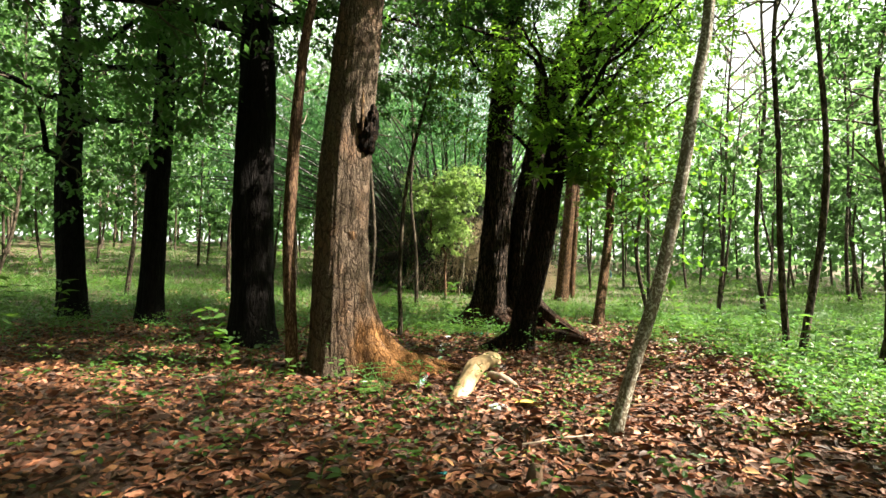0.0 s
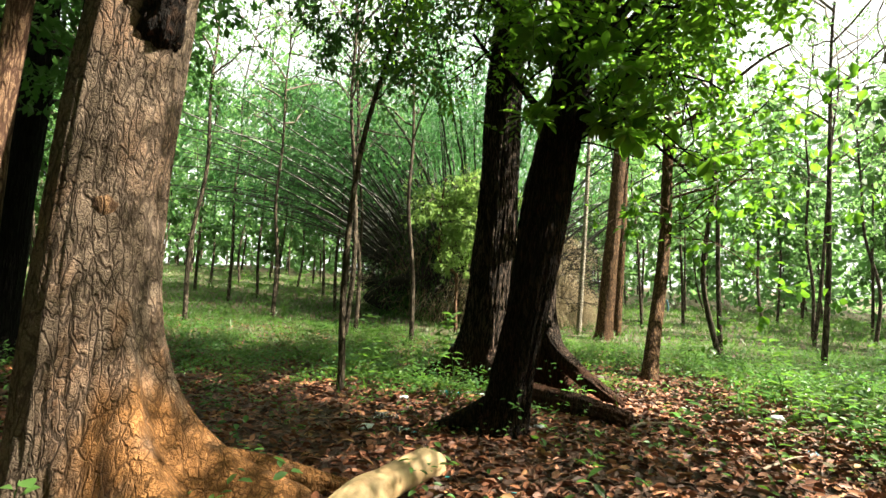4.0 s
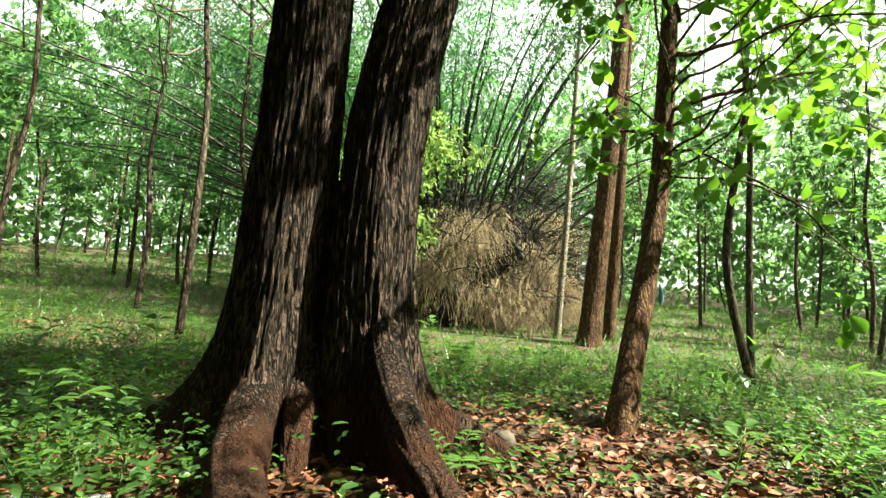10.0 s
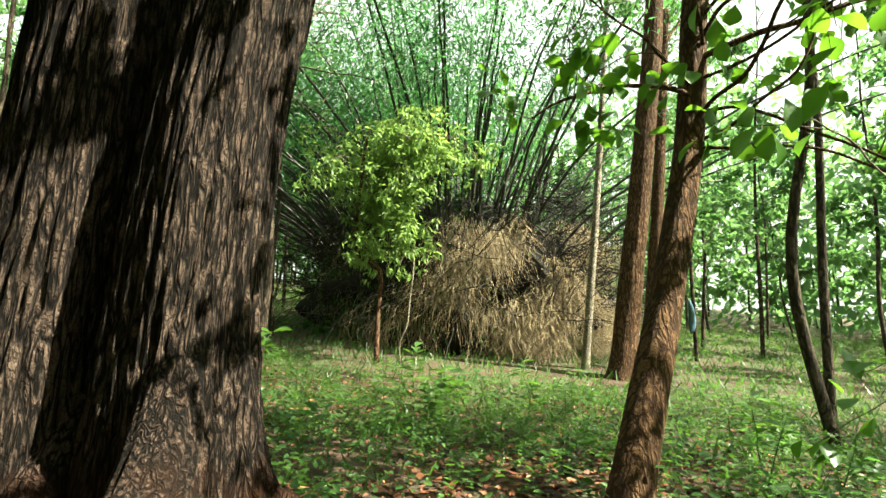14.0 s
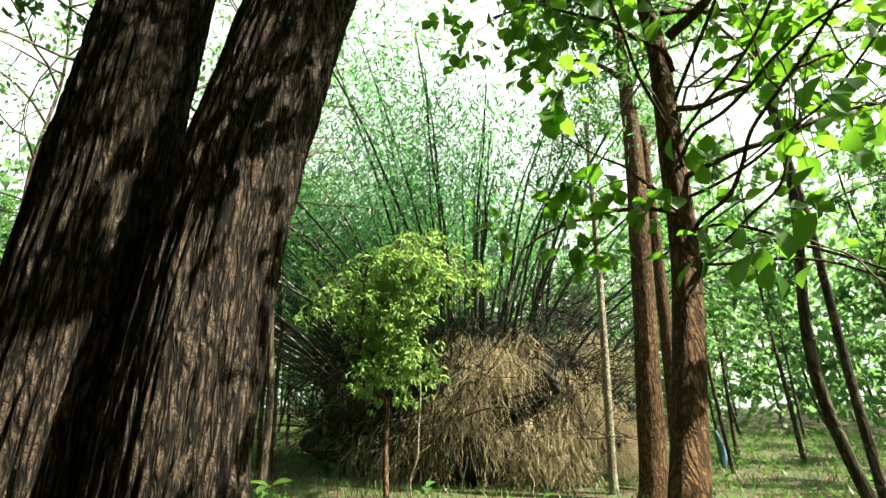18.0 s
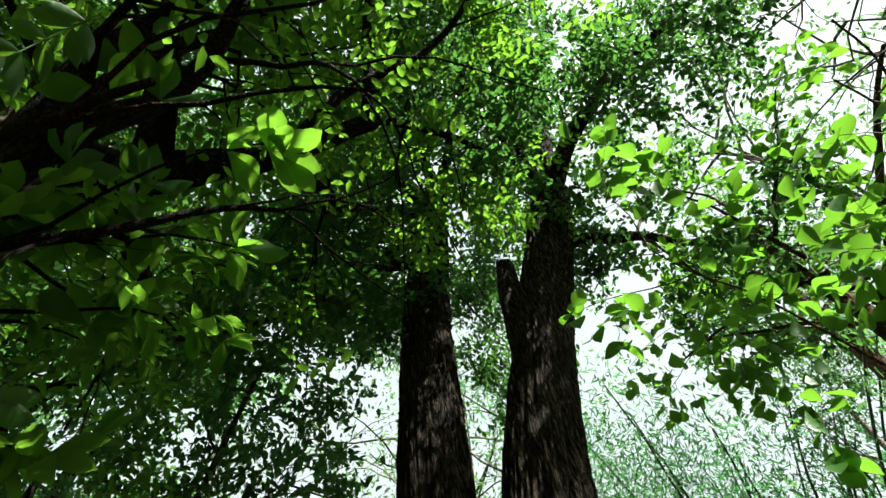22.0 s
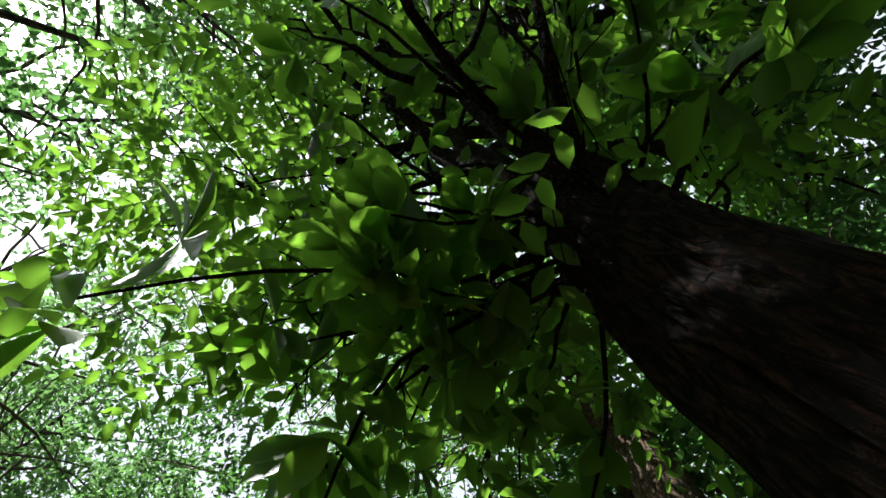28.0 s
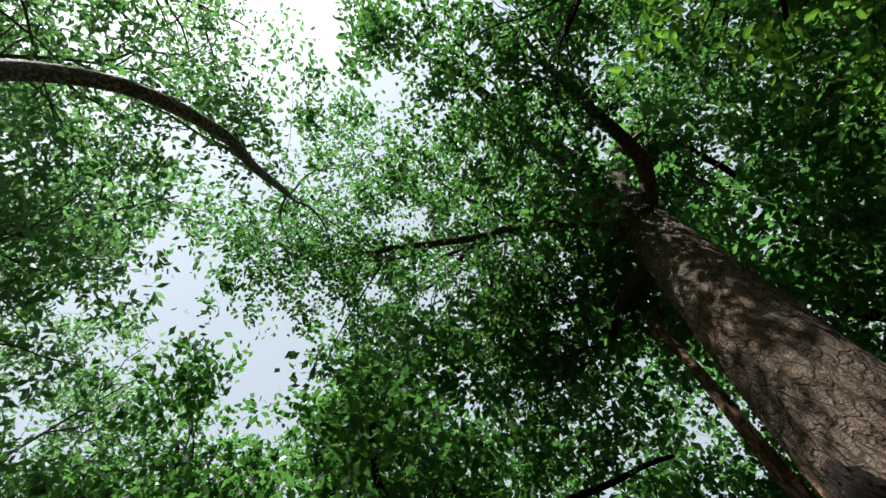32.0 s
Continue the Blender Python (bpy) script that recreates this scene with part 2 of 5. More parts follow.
BARK_D = mottled("bark_mottled_grey", (0.13, 0.1, 0.06), (0.36, 0.33, 0.27), (0.05, 0.036, 0.02))
TWIG = plain("twig_bark", (0.05, 0.035, 0.025), (0.12, 0.09, 0.06), 20, 0.85)
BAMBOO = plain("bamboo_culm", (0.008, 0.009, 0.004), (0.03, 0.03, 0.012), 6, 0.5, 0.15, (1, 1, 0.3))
STRAW = plain("dry_straw", (0.18, 0.13, 0.07), (0.5, 0.39, 0.23), 9, 0.8)
LEAF_DEEP = leaf("leaf_deep_green", (0.01, 0.03, 0.012), (0.028, 0.066, 0.02), (0.11, 0.27, 0.045), 0.46)
LEAF_MID = leaf("leaf_mid_green", (0.02, 0.058, 0.016), (0.045, 0.11, 0.028), (0.14, 0.33, 0.07), 0.45)
LEAF_ROUND = leaf("leaf_round_green", (0.025, 0.085, 0.01), (0.05, 0.13, 0.022), (0.18, 0.4, 0.03), 0.5, 0.36)
LEAF_BAMBOO = leaf("leaf_bamboo", (0.02, 0.062, 0.026), (0.05, 0.125, 0.043), (0.11, 0.31, 0.09), 0.48)
LEAF_PALE = leaf("leaf_pale_green", (0.028, 0.07, 0.027), (0.065, 0.13, 0.045), (0.165, 0.33, 0.09), 0.5)
LEAF_LOW = leaf("leaf_undergrowth", (0.022, 0.062, 0.016), (0.085, 0.165, 0.04), (0.16, 0.33, 0.04), 0.4)
GRASS = leaf("grass_blades", (0.025, 0.07, 0.014), (0.06, 0.13, 0.028), (0.13, 0.3, 0.04), 0.4)


def litter_material(name):
    m, nt, out = nodes_of(name)
    g = nt.nodes.new("ShaderNodeNewGeometry")
    col = ramp(nt, g.outputs["Random Per Island"], [(0.0, (0.022, 0.011, 0.007)), (0.35, (0.12, 0.04, 0.019)),
                                                    (0.7, (0.21, 0.078, 0.037)), (0.93, (0.29, 0.115, 0.055)), (1.0, (0.38, 0.21, 0.08))])
    fine = noise_tex(nt, coords(nt, (1, 1, 1)), 60.0, 4.0)
    col = mix_col(nt, fine, col, mix_col(nt, 0.5, col, (0.03, 0.016, 0.01)))
    p = add(nt, "ShaderNodeBsdfPrincipled", Roughness=0.6)
    p.inputs["Specular IOR Level"].default_value = 0.35
    nt.links.new(col, p.inputs["Base Color"])
    nt.links.new(bump(nt, fine, 0.4, 0.01), p.inputs["Normal"])
    nt.links.new(p.outputs[0], out.inputs[0])
    return m


LITTER = litter_material("fallen_leaves")


def ground_material():
    m, nt, out = nodes_of("forest_floor")
    v = coords(nt, (1, 1, 1))
    n1, n2, n3 = noise_tex(nt, v, 18, 6, 0.7), noise_tex(nt, v, 0.35, 4, 0.6), noise_tex(nt, v, 3.0, 4, 0.6)
    soil = ramp(nt, n1, [(0.25, (0.016, 0.008, 0.006)), (0.5, (0.055, 0.026, 0.015)), (0.75, (0.11, 0.054, 0.03))])
    green = ramp(nt, n1, [(0.3, (0.018, 0.032, 0.009)), (0.7, (0.06, 0.085, 0.024))])
    # soil round the big trees, grass beyond
    sep = nt.nodes.new("ShaderNodeSeparateXYZ")
    nt.links.new(v, sep.inputs[0])

    def reach(sock, centre, half):
        a = nt.nodes.new("ShaderNodeMath")
        a.operation = "SUBTRACT"
        a.inputs[1].default_value = centre
        nt.links.new(sock, a.inputs[0])
        b = nt.nodes.new("ShaderNodeMath")
        b.operation = "DIVIDE"
        b.inputs[1].default_value = half
        nt.links.new(a.outputs[0], b.inputs[0])
        c = nt.nodes.new("ShaderNodeMath")
        c.operation = "POWER"
        c.inputs[1].default_value = 2.0
        nt.links.new(b.outputs[0], c.inputs[0])
        return c.outputs[0]

    d = nt.nodes.new("ShaderNodeMath")
    nt.links.new(reach(sep.outputs[0], -1.0, 6.5), d.inputs[0])
    nt.links.new(reach(sep.outputs[1], 5.0, 10.5), d.inputs[1])
    e = nt.nodes.new("ShaderNodeMath")
    e.operation = "MULTIPLY_ADD"
    e.inputs[1].default_value = 1.6
    nt.links.new(n2, e.inputs[0])
    nt.links.new(d.outputs[0], e.inputs[2])
    col = mix_col(nt, ramp(nt, e.outputs[0], [(0.3, (0, 0, 0)), (1.0, (1, 1, 1))]), soil, green)
    f = nt.nodes.new("ShaderNodeMapRange")
    f.inputs[1].default_value, f.inputs[2].default_value = 1.5, 2.1
    nt.links.new(e.outputs[0], f.inputs[0])
    col = mix_col(nt, f.outputs[0], soil, mix_col(nt, ramp(nt, n3, [(0.42, (0, 0, 0)), (0.55, (1, 1, 1))]), green, soil))
    p = add(nt, "ShaderNodeBsdfPrincipled", Roughness=0.95)
    nt.links.new(col, p.inputs["Base Color"])
    nt.links.new(bump(nt, n1, 0.8, 0.05), p.inputs["Normal"])
    nt.links.new(p.outputs[0], out.inputs[0])
    return m


GROUND = ground_material()


def plastic(name, tint, clear=0.85, rough=0.18):
    m, nt, out = nodes_of(name)
    n = noise_tex(nt, coords(nt, (1, 1, 1)), 25, 3)
    p = add(nt, "ShaderNodeBsdfPrincipled", Roughness=rough, IOR=1.3)
    p.inputs["Transmission Weight"].default_value = clear
    nt.links.new(mix_col(nt, n, tint, [c * 0.7 for c in tint]), p.inputs["Base Color"])
    nt.links.new(bump(nt, n, 0.5, 0.01), p.inputs["Normal"])
    nt.links.new(p.outputs[0], out.inputs[0])
    return m


CLEAR = plastic("clear_plastic", (0.8, 0.86, 0.88))
FILM = plastic("thin_white_plastic", (0.75, 0.8, 0.82), 0.3, 0.35)
TEAL = plastic("teal_plastic", (0.03, 0.35, 0.38), 0.1, 0.3)
BLUE = plastic("blue_plastic", (0.12, 0.22, 0.3), 0.15, 0.4)
RED = plastic("red_plastic", (0.6, 0.03, 0.04), 0.0, 0.35)
PEELED = plain("peeled_wood", (0.24, 0.14, 0.06), (0.5, 0.36, 0.2), 7, 0.6, 0.5, (1, 1, 1))
DRYWOOD = plain("dry_stick", (0.14, 0.1, 0.07), (0.3, 0.23, 0.17), 14, 0.85, 0.5)
STUMP = plain("rotten_stump", (0.06, 0.035, 0.02), (0.16, 0.09, 0.05), 16, 0.9, 0.9, (1, 1, 0.3))
STONE = plain("grey_stone", (0.04, 0.03, 0.022), (0.1, 0.08, 0.06), 9, 0.9, 0.6)
YELLOW_LEAF = plain("yellow_dead_leaf", (0.55, 0.33, 0.06), (0.8, 0.55, 0.13), 14, 0.6, 0.3)
# dead bamboo with the clump's inner shade put into its colour
DEAD_SHADED = plain("dead_bamboo_shaded", (0.006, 0.005, 0.003), (0.025, 0.02, 0.012), 5, 0.95, 1.0, (1, 1, 0.4))
# lighter than the other leaves: the shrub's sunlight is partly put into this colour
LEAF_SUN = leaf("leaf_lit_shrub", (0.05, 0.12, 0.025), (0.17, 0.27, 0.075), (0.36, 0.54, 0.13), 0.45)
LEAF_FAR = leaf("leaf_far_woods", (0.035, 0.09, 0.03), (0.08, 0.16, 0.06), (0.2, 0.38, 0.12), 0.5)


# ---- mesh tools ----
class Geo:
    """Gathers vertices and faces, then makes one mesh of them."""

    def __init__(self):
        self.v, self.f, self.n = [], [], 0

    def put(self, verts, faces):
        self.v.append(np.asarray(verts, float).reshape(-1, 3))
        faces = np.asarray(faces, int)
        self.f.append(faces + self.n)
        self.n += len(self.v[-1])

    def mesh(self, name, material, smooth=True):
        me = bpy.data.meshes.new(name)
        verts = np.concatenate(self.v)
        count = sum(f.size for f in self.f)
        loops = np.concatenate([f.ravel() for f in self.f])
        sizes = np.concatenate([np.full(len(f), f.shape[1]) for f in self.f])
        me.vertices.add(len(verts))
        me.vertices.foreach_set("co", verts.ravel())
        me.loops.add(count)
        me.loops.foreach_set("vertex_index", loops)
        me.polygons.add(len(sizes))
        me.polygons.foreach_set("loop_start", np.concatenate([[0], np.cumsum(sizes)[:-1]]))
        me.polygons.foreach_set("loop_total", sizes)
        me.polygons.foreach_set("use_smooth", np.full(len(sizes), smooth))
        me.update(calc_edges=True)
        me.validate()
        me.materials.append(material)
        return me


def part(name, geo, material, parent, label="", smooth=True):
    ob = new(name, geo if isinstance(geo, bpy.types.Mesh) else geo.mesh(name, material, smooth))
    ob.parent = parent
    if label:
        ob["label"] = label
    return ob


def thing(name, place, label, category, group="", kind=""):
    ob = new(name)
    ob.location = place
    ob.empty_display_size = 0.2
    return tagged(ob, label, category, group, kind)


def ground_z(x, y):
    """The lie of the land: level round the big trees, rising gently ahead and to the far left."""
    x, y = np.asarray(x, float), np.asarray(y, float)
    v = np.clip(-0.55 * x + 0.83 * y - 10.5, 0, 45)
    rise = 0.05 * v * v / (v + 2.5) + 0.001 * v * v
    rise = rise + 0.035 * np.clip(-x - 0.5, 0, 8)
    return rise + 0.05 * np.sin(x * 0.9 + 1) * np.sin(y * 0.7) + 0.02 * np.sin(x * 2.7) * np.sin(y * 2.3 + 2)


def gz(x, y):
    return float(ground_z(x, y))


def smooth_path(points, steps):
    """A soft curve through the points (Catmull-Rom); every point may carry a radius as a fourth number."""
    p = np.asarray(points, float)
    p = np.vstack([2 * p[0] - p[1], p, 2 * p[-1] - p[-2]])
    out = []
    for i in range(1, len(p) - 2):
        a, b, c, d = p[i - 1:i + 3]
        for t in np.linspace(0, 1, steps, endpoint=False):
            out.append(0.5 * ((2 * b) + (c - a) * t + (2 * a - 5 * b + 4 * c - d) * t * t + (3 * b - a - 3 * c + d) * t ** 3))
    out.append(p[-2])
    return np.array(out)


def frames_along(path):
    """Two directions across the path at each of its points."""
    t = np.gradient(path, axis=0)
    t /= np.linalg.norm(t, axis=1)[:, None] + 1e-9
    ref = np.array([1.0, 0, 0]) if abs(t[0][0]) < 0.9 else np.array([0, 1.0, 0])
    us, vs = [], []
    u = ref
    for k in t:
        u = u - k * (u @ k)
        u /= np.linalg.norm(u) + 1e-9
        us.append(u)
        vs.append(np.cross(k, u))
    return t, np.array(us), np.array(vs)


def tube(geo, points, radii, seg=6, shape=None, close=True):
    """A round bar along points; shape(angle, i) multiplies the radius."""
    path = np.asarray(points, float)
    r = np.broadcast_to(np.asarray(radii, float), (len(path),))
    _, u, v = frames_along(path)
    ang = np.linspace(0, 2 * np.pi, seg, endpoint=False)
    rad = r[:, None] * np.ones(seg)
    if shape is not None:
        rad = rad * shape(ang, len(path))
    verts = path[:, None] + rad[..., None] * (np.cos(ang)[None, :, None] * u[:, None] + np.sin(ang)[None, :, None] * v[:, None])
    n = len(path)
    i, j = np.meshgrid(np.arange(n - 1), np.arange(seg), indexing="ij")
    a, b = i * seg + j, i * seg + (j + 1) % seg
    faces = np.stack([a, b, b + seg, a + seg], -1).reshape(-1, 4)
    geo.put(verts.reshape(-1, 3), faces)
    if close:
        tip = np.array([[(n - 1) * seg + k for k in range(seg)]])
        geo.f.append(tip + geo.n - n * seg)


LEAF_SHAPES = {
    # along, across, lift of the blade's corners
    "oval": [(0, 0, 0), (0.28, 0.5, 0.1), (0.68, 0.42, 0.08), (1, 0, -0.08), (0.68, -0.42, 0.08), (0.28, -0.5, 0.1)],
    "egg": [(0, 0, 0), (0.45, 0.5, 0.09), (0.86, 0.42, 0.05), (1, 0, -0.06), (0.86, -0.42, 0.05), (0.45, -0.5, 0.09)],
    "blade": [(0, 0, 0), (0.3, 0.5, 0.1), (0.6, 0.35, 0.06), (1, 0, -0.15), (0.6, -0.35, 0.06), (0.3, -0.5, 0.1)],
}


def unit(a):
    return a / (np.linalg.norm(a, axis=-1, keepdims=True) + 1e-9)


def put_leaves(geo, places, ways, ups, long, wide, shape="oval"):
    """Leaves with a fold along the midrib: two quads each."""
    n = len(places)
    if n == 0:
        return
    ways = unit(ways)
    side = unit(np.cross(ways, ups))
    up = np.cross(side, ways)
    long = np.broadcast_to(long, (n,))[:, None, None]
    wide = np.broadcast_to(wide, (n,))[:, None, None]
    s = np.array(LEAF_SHAPES[shape])
    verts = places[:, None] + ways[:, None] * s[None, :, :1] * long + side[:, None] * s[None, :, 1:2] * wide + up[:, None] * s[None, :, 2:] * long
    base = (np.arange(n) * 6)[:, None]
    faces = np.concatenate([base + np.array([0, 3, 2, 1]), base + np.array([0, 5, 4, 3])], 1).reshape(-1, 4)
    geo.put(verts.reshape(-1, 3), faces)


def put_flakes(geo, places, ways, ups, long, wide):
    """Small far leaves: one lozenge each."""
    n = len(places)
    ways = unit(ways)
    side = unit(np.cross(ways, ups))
    long = np.broadcast_to(long, (n,))[:, None]
    wide = np.broadcast_to(wide, (n,))[:, None]
    verts = np.stack([places, places + ways * long * 0.45 + side * wide / 2, places + ways * long, places + ways * long * 0.45 - side * wide / 2], 1)
    geo.put(verts.reshape(-1, 3), np.arange(n * 4).reshape(-1, 4))


def bough(rng, start, way, length, radius, droop=0.0, wander=0.25, n=7):
    """A wavering limb: its points and radii."""
    pts = [np.array(start, float)]
    d = unit(np.array(way, float))
    for i in range(n - 1):
        d = unit(d + rng.normal(0, wander, 3) * 0.5 + np.array([0, 0, -droop / n]))
        pts.append(pts[-1] + d * length / (n - 1))
    return np.array(pts), np.linspace(radius, radius * 0.35, n), d


def grow(rng, geo, start, way, length, radius, depth, tips, droop=0.0, wander=0.3, kids=3, seg=5):
    """Limbs that fork; gathers the points where twigs end."""
    pts, rad, d = bough(rng, start, way, length, radius, droop, wander)
    tube(geo, pts, rad, seg)
    if depth == 0:
        tips.extend([(p, d) for p in pts[2:]])
        return
    for k in range(kids):
        i = rng.integers(2, len(pts))
        side = unit(rng.normal(0, 1, 3))
        side = unit(side - d * (side @ d))
        nd = unit(d * 0.7 + side * 0.9 + np.array([0, 0, 0.1]))
        grow(rng, geo, pts[i], nd, length * rng.uniform(0.5, 0.75), max(rad[i] * 0.6, 0.004), depth - 1, tips, droop, wander, kids, max(4, seg - 1))


def put_fine_leaves(geo, places, ways, ups, long, wide, widths, curl=0.18, fold=0.16):
    """Near leaves: a curved blade with a midrib, six stations long and two strips wide."""
    n = len(places)
    if n == 0:
        return
    ways = unit(ways)
    side = unit(np.cross(ways, ups))
    up = np.cross(side, ways)
    at = np.linspace(0, 1, len(widths))
    w = np.asarray(widths) * 0.5
    s = np.array([[(t, c * k, abs(c) * k * fold * 2 - curl * t * t) for c in (-1, 0, 1)] for t, k in zip(at, w)]).reshape(-1, 3)
    long = np.broadcast_to(long, (n,))[:, None, None]
    wide = np.broadcast_to(wide, (n,))[:, None, None]
    verts = places[:, None] + ways[:, None] * s[None, :, :1] * long + side[:, None] * s[None, :, 1:2] * wide + up[:, None] * (s[None, :, 2:] * (long * 0.5 + wide * 0.5))
    m = len(widths)
    quads = np.array([(3 * i + c, 3 * i + c + 1, 3 * i + c + 4, 3 * i + c + 3) for i in range(m - 1) for c in (0, 1)])
    geo.put(verts.reshape(-1, 3), ((np.arange(n) * m * 3)[:, None, None] + quads[None]).reshape(-1, 4))


OVAL = (0.03, 0.6, 0.95, 1.0, 0.8, 0.42, 0.02)
EGG = (0.03, 0.35, 0.68, 0.95, 1.0, 0.75, 0.05)
LANCE = (0.03, 0.7, 1.0, 0.9, 0.62, 0.3, 0.01)


def leaf_pose(place, way, up, size=1.0):
    """Where a leaf grows: its stalk end, the way it points and its upper side."""
    x = Vector(way).normalized()
    y = Vector(up).cross(x).normalized()
    z = x.cross(y)
    m = Matrix((x, y, z)).transposed().to_4x4()
    return Matrix.Translation(place) @ m @ Matrix.Diagonal((size, size, size, 1))


def single_leaf(name, long, wide, widths, material, curl=0.18):
    g = Geo()
    put_fine_leaves(g, np.zeros((1, 3)), np.array([[1.0, 0, 0]]), np.array([[0, 0, 1.0]]), long, wide, widths, curl)
    return g.mesh(name, material)


def hang(mesh, name, parent, m):
    """One more piece on a shared mesh, under its thing."""
    ob = new(name, mesh)
    ob.parent = parent
    ob.matrix_basis = m
    return ob


def stuff(ob):
    ob["kind"] = "stuff"
    return ob


# ---- ground ----
def build_ground():
    g = Geo()
    a = np.concatenate([-np.geomspace(400, 30, 14), np.linspace(-28, 28, 225), np.geomspace(30, 400, 14)])
    xs, ys = np.meshgrid(a, a + 8, indexing="ij")
    n = len(a)
    i, j = np.meshgrid(np.arange(n - 1), np.arange(n - 1), indexing="ij")
    k = i * n + j
    g.put(np.stack([xs, ys, ground_z(xs, ys)], -1).reshape(-1, 3), np.stack([k, k + n, k + n + 1, k + 1], -1).reshape(-1, 4))
    ob = new("ground", g.mesh("ground", GROUND))
    tagged(ob, "forest floor of brown soil, dead leaves and thin grass", "ground", kind="structure")


build_ground()


# ---- big trees ----
def even_path(points, gap):
    """Points about gap apart along a soft curve; the fourth number is the radius."""
    p = smooth_path(points, 24)
    s = np.concatenate([[0], np.cumsum(np.linalg.norm(np.diff(p[:, :3], axis=0), axis=1))])
    t = np.linspace(0, s[-1], max(4, int(s[-1] / gap)))
    return np.stack([np.interp(t, s, p[:, k]) for k in range(4)], -1)


def bark_shape(path, radii, seg, lobes, ridge, seed, fine):
    """How far the bark stands out at each ring and angle: buttress lobes at the foot, plates and furrows along the trunk."""
    ang = np.linspace(0, 2 * np.pi, seg, endpoint=False)
    h = np.clip(path[:, 2] - path[0, 2] - 0.1, 0, None)
    out = np.ones((len(path), seg))
    for turn, strength, height, narrow in lobes:
        d = np.angle(np.exp(1j * (ang - radians(turn))))
        out += strength * np.exp(-h / height)[:, None] * np.exp(-(d / narrow) ** 2)[None]
    along = np.concatenate([[0], np.cumsum(np.linalg.norm(np.diff(path, axis=0), axis=1))])
    cs = [(math.cos(a), math.sin(a)) for a in ang]
    for i, s in enumerate(along):
        f = radii[i] * fine
        for j, (c, n) in enumerate(cs):
            k = abs(noise.noise(Vector((c * f + seed, n * f, s * 0.8)))) * 2.4
            k2 = noise.noise(Vector((c * 1.4 + seed, n * 1.4, s * 0.7 + 7)))
            k3 = noise.noise(Vector((c * f * 2.7, n * f * 2.7 + seed, s * 5.0)))
            out[i, j] += (ridge * (min(k, 0.7) - 0.4) + ridge * 0.3 * k3) / max(radii[i], 0.05) + 0.09 * k2
    return out


def trunk_geo(points, seg=72, gap=0.08, lobes=(), ridge=0.025, seed=0.0, fine=22.0):
    p = even_path(points, gap)
    shape = bark_shape(p[:, :3], p[:, 3], seg, lobes, ridge, seed, fine)
    g = Geo()
    tube(g, p[:, :3], p[:, 3], seg, lambda a, n: shape)
    return g


def clump_leaves(rng, tips, per, spread, long, wide, shape="oval", droop=0.4, flake=False):
    """Leaves round the twig ends."""
    g = Geo()
    base = np.repeat(np.array([p for p, _ in tips]), per, axis=0)
    d = np.repeat(np.array([w for _, w in tips]), per, axis=0)
    n = len(base)
    tuft = np.repeat(rng.normal(0, spread, (len(tips), 3)) * [1, 1, 0.7], per, axis=0)
    places = base + tuft + rng.normal(0, spread * 0.36, (n, 3)) * [1, 1, 0.5]
    ways = unit(d * 0.5 + rng.normal(0, 0.8, (n, 3)) + np.array([0, 0, -droop]))
    ups = unit(np.array([0, 0, 1.0]) + rng.normal(0, 0.4, (n, 3)))
    size = rng.uniform(0.65, 1.2, n)
    if flake:
        put_flakes(g, places, ways, ups, long * size, wide * size)
    else:
        put_leaves(g, places, ways, ups, long * size, wide * size, shape)
    return g


def crown_on(t, rng, limbs, bark_mat, subs=6, kids=3, sub_long=0.45, droop=0.2, thick=12, sub_from=3, twig_mat=None):
    """Main limbs as parts, twigs joined; gives the twig ends."""
    tips, twigs = [], Geo()
    for start, way, length, radius in limbs:
        pts, rad, d = bough(rng, start, way, length, radius, 0.0, 0.35, 9)
        lg = Geo()
        p = smooth_path(np.column_stack([pts, rad]), 4)
        tube(lg, p[:, :3], p[:, 3], thick)
        part("limb", lg, bark_mat, t)
        for k in range(subs):
            i = min(8, sub_from + k * (9 - sub_from) // subs + rng.integers(0, 2))
            side = unit(rng.normal(0, 1, 3))
            grow(rng, twigs, pts[i], unit(d * 0.55 + side), length * sub_long * rng.uniform(0.7, 1.2), max(0.007, rad[i] * 0.4), 1, tips, droop, 0.35, kids)
    stuff(part("branchwork", twigs, twig_mat or TWIG, t))
    return tips


def big_tree(name, place, points, bark_mat, leaf_mat, label, lobes=(), limbs=(), seed=0, roots=(), ridge=0.022, seg=72, gap=0.08, leaf_long=0.125, leaf_wide=0.058,
             per=26, spread=0.3, kids=3, subs=6, fine=22.0, flake=False):
    """A large tree: trunk, main limbs, twigs, crown and roots, all relative to place."""
    rng = np.random.default_rng(seed)
    t = thing(name, place, label, "tree")
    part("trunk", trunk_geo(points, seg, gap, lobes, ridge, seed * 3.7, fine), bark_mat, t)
    if limbs:
        tips = crown_on(t, rng, limbs, bark_mat, subs, kids)
        stuff(part("crown", clump_leaves(rng, tips, per, spread, leaf_long, leaf_wide, flake=flake), leaf_mat, t))
    for k, r in enumerate(roots):
        part("root", trunk_geo(r, 44, 0.03, (), 0.03, k + seed, 26.0), bark_mat, t)
    return t


